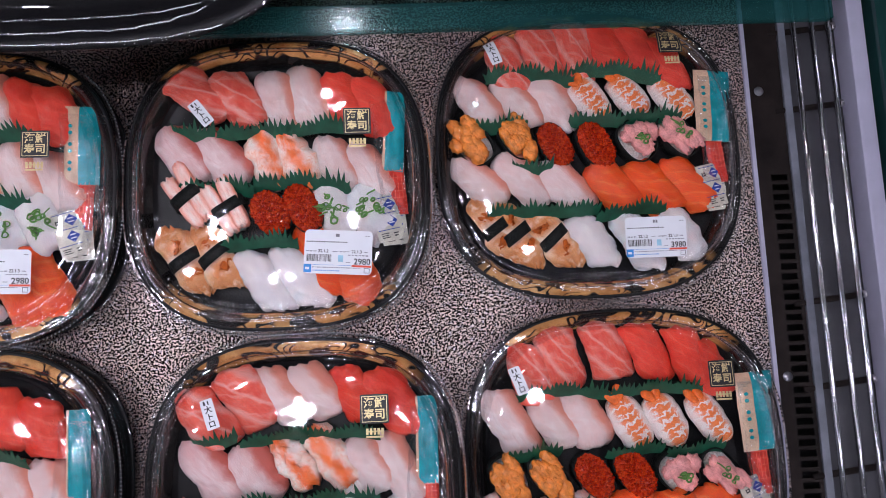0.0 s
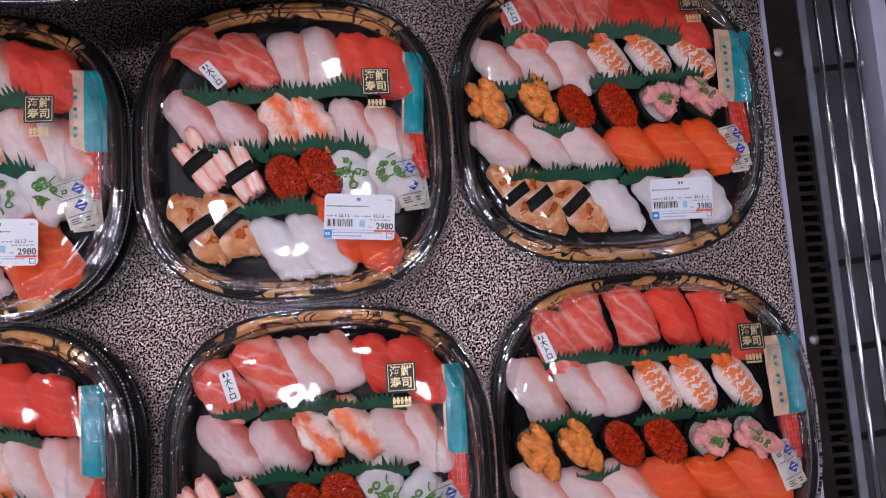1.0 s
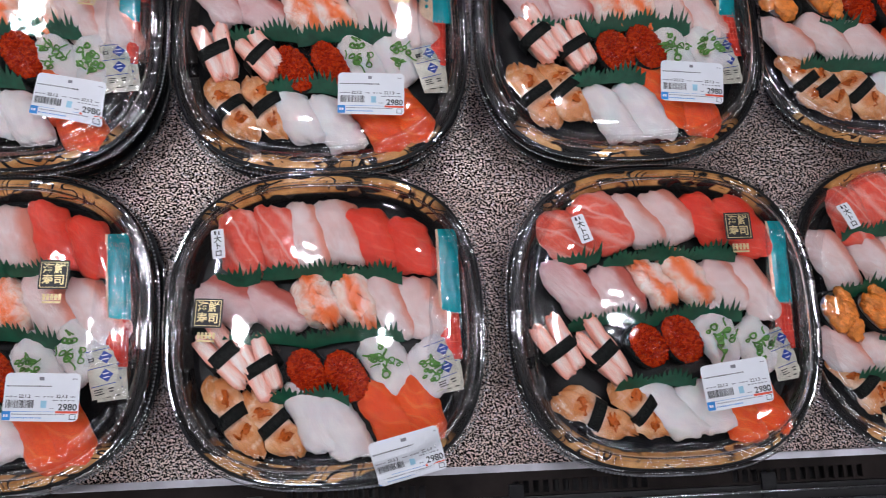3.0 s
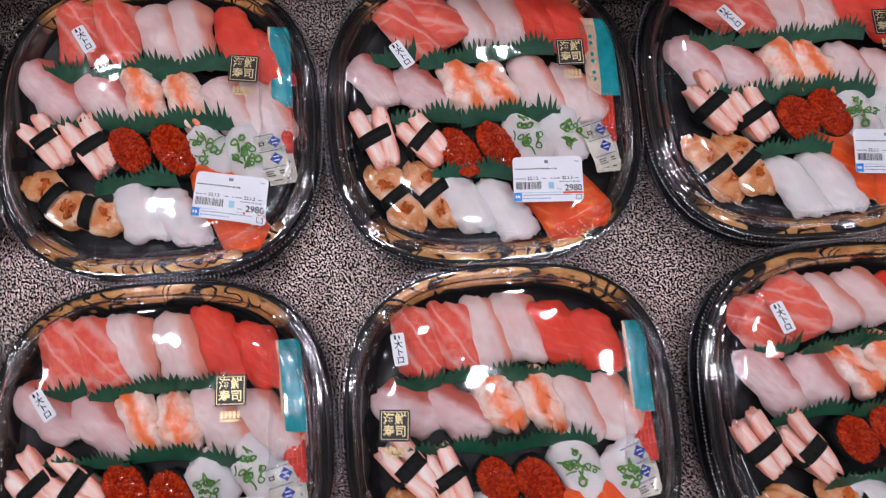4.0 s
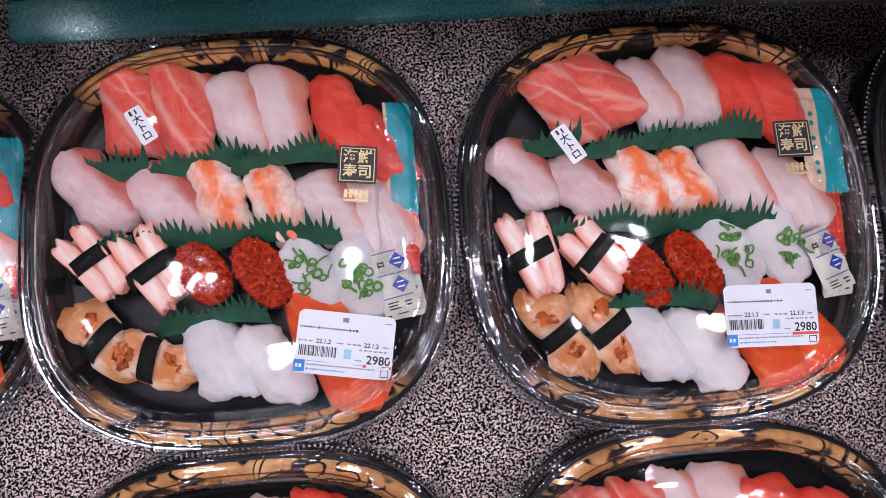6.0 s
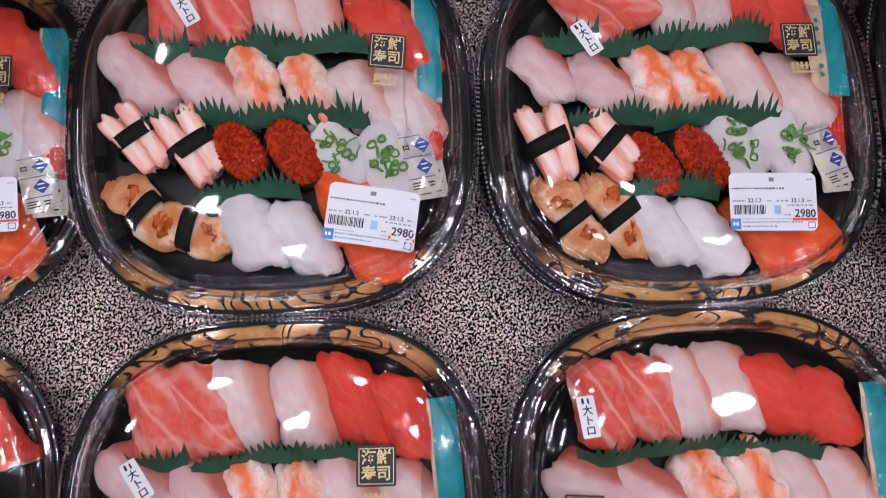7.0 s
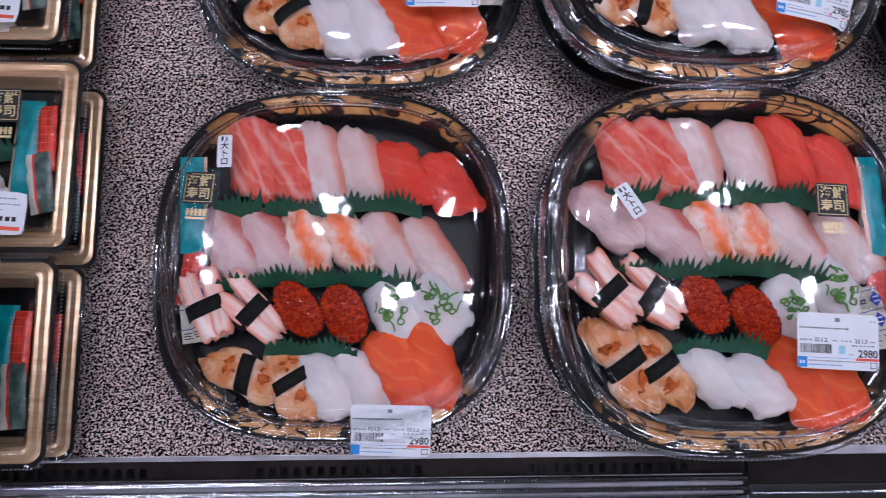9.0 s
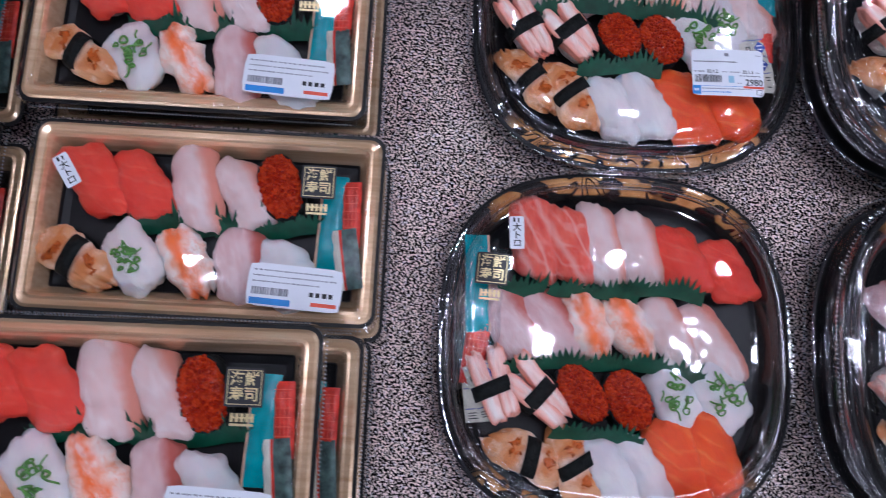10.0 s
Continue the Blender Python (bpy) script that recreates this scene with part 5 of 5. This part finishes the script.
# Leans of single rows that differ from the usual, piece by piece.
LEANS = {("B", "toro"): (58, 40), ("B", "pink"): (44, 46), ("C", "toro"): (40, 44), ("C", "white"): (26, 26), ("C", "crab"): (22, 40), ("E", "toro"): (40, 44),
         ("E", "white"): (46, 42), ("E", "tuna"): (34, 26), ("E", "prawn"): (34, 34), ("E", "anago"): (58, 44), ("E", "squid"): (40, 40), ("F", "pink"): (62, 54), ("F", "toro"): (8, 12),
         ("G", "pink"): (58, 48), ("G", "crab"): (44, 46), ("G", "squid"): (36, 46), ("H", "anago"): (66, 26), ("H", "toro"): (10, 8), ("H", "crab"): (22, 46),
         ("P", "toro"): (12, 10), ("P", "white"): (16, 18), ("P", "anago"): (44, 66), ("A", "anago"): (24, 26, 30)}
STEP = 0.0455


def fill(name, centre, base, size, turn=0.0):
    """Puts the pieces of one tray into it, row by row."""
    rnd = random.Random(name)
    for kind, spots in CONTENTS[name].items():
        if kind not in LEAN:
            continue
        for k, (dx, dy) in enumerate(spots):
            lean = LEANS.get((name, kind), (LEAN[kind],) * len(spots))[k] + rnd.uniform(-6, 6)
            while inset_at(dx / 1000, dy / 1000, *size) < 0.045:
                dx, dy = dx * 0.985, dy * 0.985
            if size is LARGE and kind in ("white", "white2", "salmon"):
                lean += 14
            s, long = rnd.uniform(0.92, 1.06), rnd.uniform(0.92, 1.08)
            real = {"white2": "white"}.get(kind, kind)
            lift = 0.0002 * k + (0.0015 if kind in ("toro", "tuna") else 0.0)
            m = pose(centre[0] + dx / 1000, centre[1] + dy / 1000, base + 0.0085 + lift, rnd.uniform(-4, 4), rnd.uniform(-5, 5), lean) @ Matrix.Diagonal((s, long, 1, 1))
            place(real, m, rnd)


def dividers(name, centre, base, rows, seed):
    """Grass strips between the rows of one tray: pieces (x, length) for each gap."""
    rnd = random.Random(seed)
    level = []
    for kinds, _ in rows:
        ys = [y for kind in kinds for _, y in CONTENTS[name][kind]]
        level.append(sum(ys) / len(ys))
    for (_, strips), upper_y, lower_y in zip(rows, level, level[1:]):
        for x, length in strips:
            y = (upper_y + lower_y) / 2 - 9 + rnd.uniform(-3, 3)
            divider(length, pose(centre[0] + x / 1000, centre[1] + y / 1000, base + 0.0280, 0, 0, rnd.uniform(-9, 4)))


STANDARD_ROWS = [(("toro", "white", "tuna"), ((-22, 60), (36, 60), (-84, 20))), (("pink", "prawn", "white2"), ((-62, 60), (26, 80))),
                 (("crab", "ikura", "scal"), ((-18, 60),)), (("anago", "squid", "salmon"), ())]
LARGE_ROWS = [(("toro", "tuna"), ((-62, 80), (36, 80))), (("white", "shrimp"), ((-102, 40), (6, 40), (70, 40))), (("uni", "ikura", "negi"), ((-66, 20),)),
              (("white2", "salmon"), ((-55, 100), (40, 60))), (("anago", "squid"), ())]


def seasoning(centre, base, side, rnd, wide, big=False):
    x = centre[0] + side * 0.119
    ginger_packet(pose(x + side * 0.002, centre[1] + 0.048, base + 0.029, 0, side * 10, rnd.uniform(-5, 5) + (180 if side < 0 else 0)) @ Matrix.Diagonal((1.3 if big else 1.0, 1.0, 1.0, 1.0)), wide)
    clear_wrapper(pose(x + side * 0.004, centre[1] + 0.020, base + 0.0325, 0, side * 14, rnd.uniform(-6, 6)))
    soy_packet(pose(x + side * 0.002, centre[1] - 0.010, base + 0.025, 0, side * 8, rnd.uniform(-8, 8)))
    wasabi_sachet(pose(x - side * 0.002, centre[1] - 0.046, base + 0.0245, 0, side * 12, rnd.uniform(5, 12)))
    wasabi_sachet(pose(x - side * 0.008, centre[1] - 0.043, base + 0.0300, 0, side * 10, rnd.uniform(12, 22)))


# name: centre, levels below, size, price, label (mm, mm, degrees), seal, tuna sticker
TRAYS = {
    "A": ((0.389, 0.197), 0, LARGE, "3980", (59, -101, 0), (92, 117, 2), (-104, 110, 18)),
    "B": ((0.0535, 0.166), 1, ROUND, "2980", (63, -79, -4), (85, 53, 0), (-70, 66, 38)),
    "C": ((-0.264, 0.162), 1, ROUND, "2980", (52, -81, -2), (86, 44, 0), (-77, 51, 30)),
    "P": ((-0.583, 0.170), 1, ROUND, "2980", (75, -87, -10), (91, 38, -6), (-59, 77, 30)),
    "O": ((-0.893, 0.178), 0, ROUND, "2980", (74, -65, 2), (86, 44, 0), (-70, 66, 25)),
    "D": ((0.406, -0.140), 0, LARGE, "3980", (46, -117, -2), (99, 90, 0), (-113, 92, 20)),
    "E": ((0.075, -0.147), 1, ROUND, "2980", (53, -71, 7), (72, 82, 0), (-84, 84, 18)),
    "F": ((-0.262, -0.145), 1, ROUND, "2980", (76, -127, 13), (-107, 12, -4), (-99, 78, 6)),
    "G": ((-0.583, -0.140), 1, ROUND, "2980", (67, -64, -3), (72, 48, -2), (-91, 47, 32)),
    "H": ((-0.913, -0.131), 0, ROUND, "2980", (50, -143, -2), (-111, 58, -4), (-91, 90, 2)),
}
for tray_name, (centre, under, size, price, label_at, seal_at, toro_at) in TRAYS.items():
    rnd = random.Random("tray" + tray_name)
    for level in range(under):
        low = (centre[0] + rnd.uniform(-0.004, 0.004), centre[1] + rnd.uniform(0.0, 0.004), level * STEP)
        sushi_tray(low, *size, rnd.uniform(-2, 2), "black sushi tray with clear lid, lower in a stack", False)
    base = under * STEP
    tray_ob, lid_ob = sushi_tray((*centre, base), *size, 0.0, "large black sushi platter with gold rim and lid" if size is LARGE else "")
    fill(tray_name, centre, base, size)
    dividers(tray_name, centre, base, LARGE_ROWS if size is LARGE else STANDARD_ROWS, tray_name)
    if tray_name == "H":
        seasoning(centre, base, -1, rnd, False)
    elif size is LARGE:
        seasoning((centre[0] + 0.022, centre[1]), base, 1, rnd, True, True)
    else:
        seasoning(centre, base, 1, rnd, tray_name == "C")
    stick(lid_ob, size, price, label_at, ("22.1.2", "22.1.2" if tray_name == "P" else "22.1.3"), seal_at, toro_at, ord(tray_name))

# Trays on the glass shelf.
upper, upper_lid = sushi_tray((-0.55, 0.455, SHELF + 0.008), *ROUND, 2.0)
stick(upper_lid, ROUND, "2980", (60, -100, 0), seed=3)
CONTENTS["upper"] = dict(CONTENTS["P"])
fill("upper", (-0.55, 0.455), SHELF + 0.008, ROUND)
PLATTER = lathe("body", 0.253, 0.195, 3.4, [(0.05, 0.0), (0.044, 0.001), (0.012, 0.030), (0.003, 0.031), (0.0, 0.034), (0.004, 0.037), (0.012, 0.036), (0.045, 0.012), (0.06, 0.010)], BLACK_PLASTIC)
PLATTER_LID = lathe("lid", 0.253, 0.195, 3.4, [(-0.001, 0.032), (0.001, 0.038), (0.008, 0.039), (0.016, 0.052), (0.03, 0.060), (0.07, 0.063)], LID)
for shelf_x, shelf_y, shelf_scale in ((-0.137, 0.456, 1.0), (0.375, 0.50, 0.88), (-0.935, 0.452, 0.88)):
    platter = thing("party_platter", "large plain black platter on the glass shelf", "platter", "black platters", "", None, pose(shelf_x, shelf_y, SHELF + 0.008) @ Matrix.Diagonal((shelf_scale, 1, 1, 1)))
    part("body", PLATTER, platter)
    cover = part("lid", PLATTER_LID, platter, "clear domed plastic lid")
    cover.visible_shadow = False

# ---- rectangular trays ----
def frame_skin(name, w, d, profile, mat, close=True, corner=0.012):
    """Rings of a rounded rectangle, each (inset, height)."""
    verts, faces, seg = [], [], 6
    ring = 4 * (seg + 1)
    for inset, z in profile:
        r = max(corner - inset * 0.5, 0.003)
        hx, hy = w / 2 - inset - r, d / 2 - inset - r
        for q, (sx, sy) in enumerate(((1, 1), (-1, 1), (-1, -1), (1, -1))):
            for k in range(seg + 1):
                t = math.pi / 2 * (q + k / seg)
                verts.append((sx * hx + r * math.cos(t), sy * hy + r * math.sin(t), z))
    for k in range(len(profile) - 1):
        for i in range(ring):
            j = (i + 1) % ring
            faces.append((k * ring + i, k * ring + j, (k + 1) * ring + j, (k + 1) * ring + i))
    if close:
        faces.append(tuple((len(profile) - 1) * ring + i for i in range(ring)))
    return mesh_of(name, verts, faces, mat, False)


BW, BD = 0.292, 0.162
BOX_BODY = frame_skin("body", BW, BD, [(0.020, 0.0), (0.016, 0.002), (0.004, 0.023), (0.001, 0.024), (0.001, 0.0262), (0.016, 0.0255), (0.024, 0.010), (0.03, 0.0085)], BLACK_PLASTIC)
BOX_FRAME = frame_skin("gold_frame", BW, BD, [(0.0040, 0.0250), (0.0040, 0.0272), (0.0065, 0.0287), (0.0110, 0.0277), (0.0135, 0.0287), (0.016, 0.0262), (0.0225, 0.0130)], GOLD_FRAME, False)
BOX_LID = frame_skin("lid", BW, BD, [(-0.001, 0.020), (0.0, 0.0285), (0.004, 0.0305), (0.008, 0.0295), (0.011, 0.0310), (0.015, 0.0400), (0.020, 0.0425), (0.05, 0.0432)], LID)


def box_knurl():
    """Small frosted beads round the lid's lower edge."""
    v, f = [], []
    spots = [(x / 1000, side * (BD / 2 + 0.0012)) for x in range(-134, 135, 3) for side in (-1, 1)]
    spots += [(side * (BW / 2 + 0.0012), y / 1000) for y in range(-69, 70, 3) for side in (-1, 1)]
    for x, y in spots:
        n = len(v)
        v += [(x + 0.0009, y, 0.0205), (x - 0.0009, y, 0.0205), (x, y + 0.0009, 0.0205), (x, y - 0.0009, 0.0205), (x, y, 0.0220)]
        f += [(n, n + 2, n + 4), (n + 2, n + 1, n + 4), (n + 1, n + 3, n + 4), (n + 3, n, n + 4)]
    return mesh_of("knurled_edge", v, f, KNURL, False)


BOX_KNURL = box_knurl()


def flat_sticker(name, layers, spot, angle, mats, z):
    verts, faces, picks = [], [], []
    c, s = math.cos(radians(angle)), math.sin(radians(angle))
    for (v, f), mat, lift in layers:
        n = len(verts)
        verts += [(spot[0] + c * p - s * q, spot[1] + s * p + c * q, z + lift) for p, q, _ in v]
        faces += [tuple(i + n for i in g) for g in f]
        picks += [mat] * len(f)
    return mesh_of(name, verts, faces, mats, False, picks)


# Small print on these labels is too soft to read: bars only.
BOX_PRINT = [(card(0.074, 0.034, 8, 4), 0, 0.0), (bars(-0.033, 0.030, 0.0115, 0.0016, 16, 1), 5, 0.0003), (bars(-0.033, 0.033, 0.0070, 0.0014, 20, 2), 5, 0.0003), (bars(-0.033, 0.020, 0.0025, 0.0014, 14, 6), 5, 0.0003),
             (bars(-0.033, -0.004, -0.005, 0.0058, 14, 3), 5, 0.0003), (bars(0.012, 0.032, -0.0045, 0.0036, 4, 4), 1, 0.0003),
             (rect(-0.034, -0.0155, -0.002, -0.0105), 2, 0.0003), (rect(0.014, -0.0135, 0.034, -0.0105), 3, 0.0003)]
BOX_LABEL = flat_sticker("price_label", BOX_PRINT, (0.082, -0.052), -3, LABEL_MATS, 0.0440)
BOX_SEAL = flat_sticker("seal", seal_layers(), (0.094, 0.034), 0, [INK, GOLD], 0.0440)
BOX_TORO = flat_sticker("tuna_sticker", toro_layers(), (-0.106, 0.032), 34, [PAPER, INK], 0.0440)


def box_tray(x, y, z, turn=0.0, full=True, label=""):
    ob = thing("sushi_box", label or "rectangular black sushi box with gold frame and lid", "sushi tray", "rectangular sushi boxes", "", None, pose(x, y, z, 0, 0, turn))
    part("body", BOX_BODY, ob)
    part("gold_frame", BOX_FRAME, ob, "shiny gold-coloured frame")
    lid = part("lid", BOX_LID, ob, "clear flat plastic lid")
    lid.visible_shadow = False
    part("knurled_edge", BOX_KNURL, lid)
    rnd = random.Random(int(1000 * (x + 7 * y + 3 * z)))
    if full:
        part("price_label", BOX_LABEL, lid, "white printed price label")
        part("seal", BOX_SEAL, lid, "black square seal with gold lettering")
        part("tuna_sticker", BOX_TORO, lid)
        pieces = (("tuna", -0.090, 0.031, 40), ("tuna", -0.052, 0.028, 34), ("white", -0.008, 0.028, 18), ("white", 0.032, 0.026, 30), ("ikura", 0.062, 0.030, 14),
                  ("anago", -0.098, -0.034, 62), ("scal", -0.052, -0.034, 40), ("prawn", -0.010, -0.034, 30), ("pink", 0.034, -0.036, 14), ("squid", 0.074, -0.042, 28))
        for kind, dx, dy, lean in pieces:
            place(kind, pose(x + dx, y + dy, z + 0.0088, rnd.uniform(-4, 4), rnd.uniform(-4, 4), lean + rnd.uniform(-4, 4)), rnd)
        for dx, dy, ln in ((-0.035, -0.008, 40), (0.0, -0.010, 40), (0.038, -0.008, 40), (0.066, -0.008, 40)):
            divider(ln, pose(x + dx, y + dy, z + 0.016, 0, 0, rnd.uniform(-4, 4)))
    ginger_packet(pose(x + 0.104, y + 0.004, z + 0.023, 0, 0, rnd.uniform(-3, 3)) @ Matrix.Diagonal((1.0, 0.95, 1, 1)), False)
    soy_packet(pose(x + 0.120, y + 0.012, z + 0.0245, 0, -8, rnd.uniform(-4, 4)) @ Matrix.Diagonal((0.8, 0.95, 1, 1)))
    thing("condiment_sachet", "white and dark green printed condiment sachet", "packet", "seasoning packets", "", BOX_SACHET,
          pose(x + 0.119, y - 0.026, z + 0.0275, 0, -8, rnd.uniform(4, 10)))
    return ob


BOX_STEP = 0.041
for col in (0, 1):
    sx = -0.318 * col
    box_tray(-1.260 + sx, -0.058, 0.0, 0, False)
    box_tray(-1.2635 + sx, -0.048, BOX_STEP, -0.5)
    box_tray(-1.268 + sx, -0.216, 0.0, 0, False)
    box_tray(-1.271 + sx, -0.216, BOX_STEP, 0.3, False)
    box_tray(-1.298 + sx, -0.212, 2 * BOX_STEP, 0.3)
    box_tray(-1.272 + sx, 0.118, 0.0, 0, False)
    box_tray(-1.282 + sx, 0.126, BOX_STEP, -0.5)
    box_tray(-1.276 + sx, 0.290, 0.0, 0)
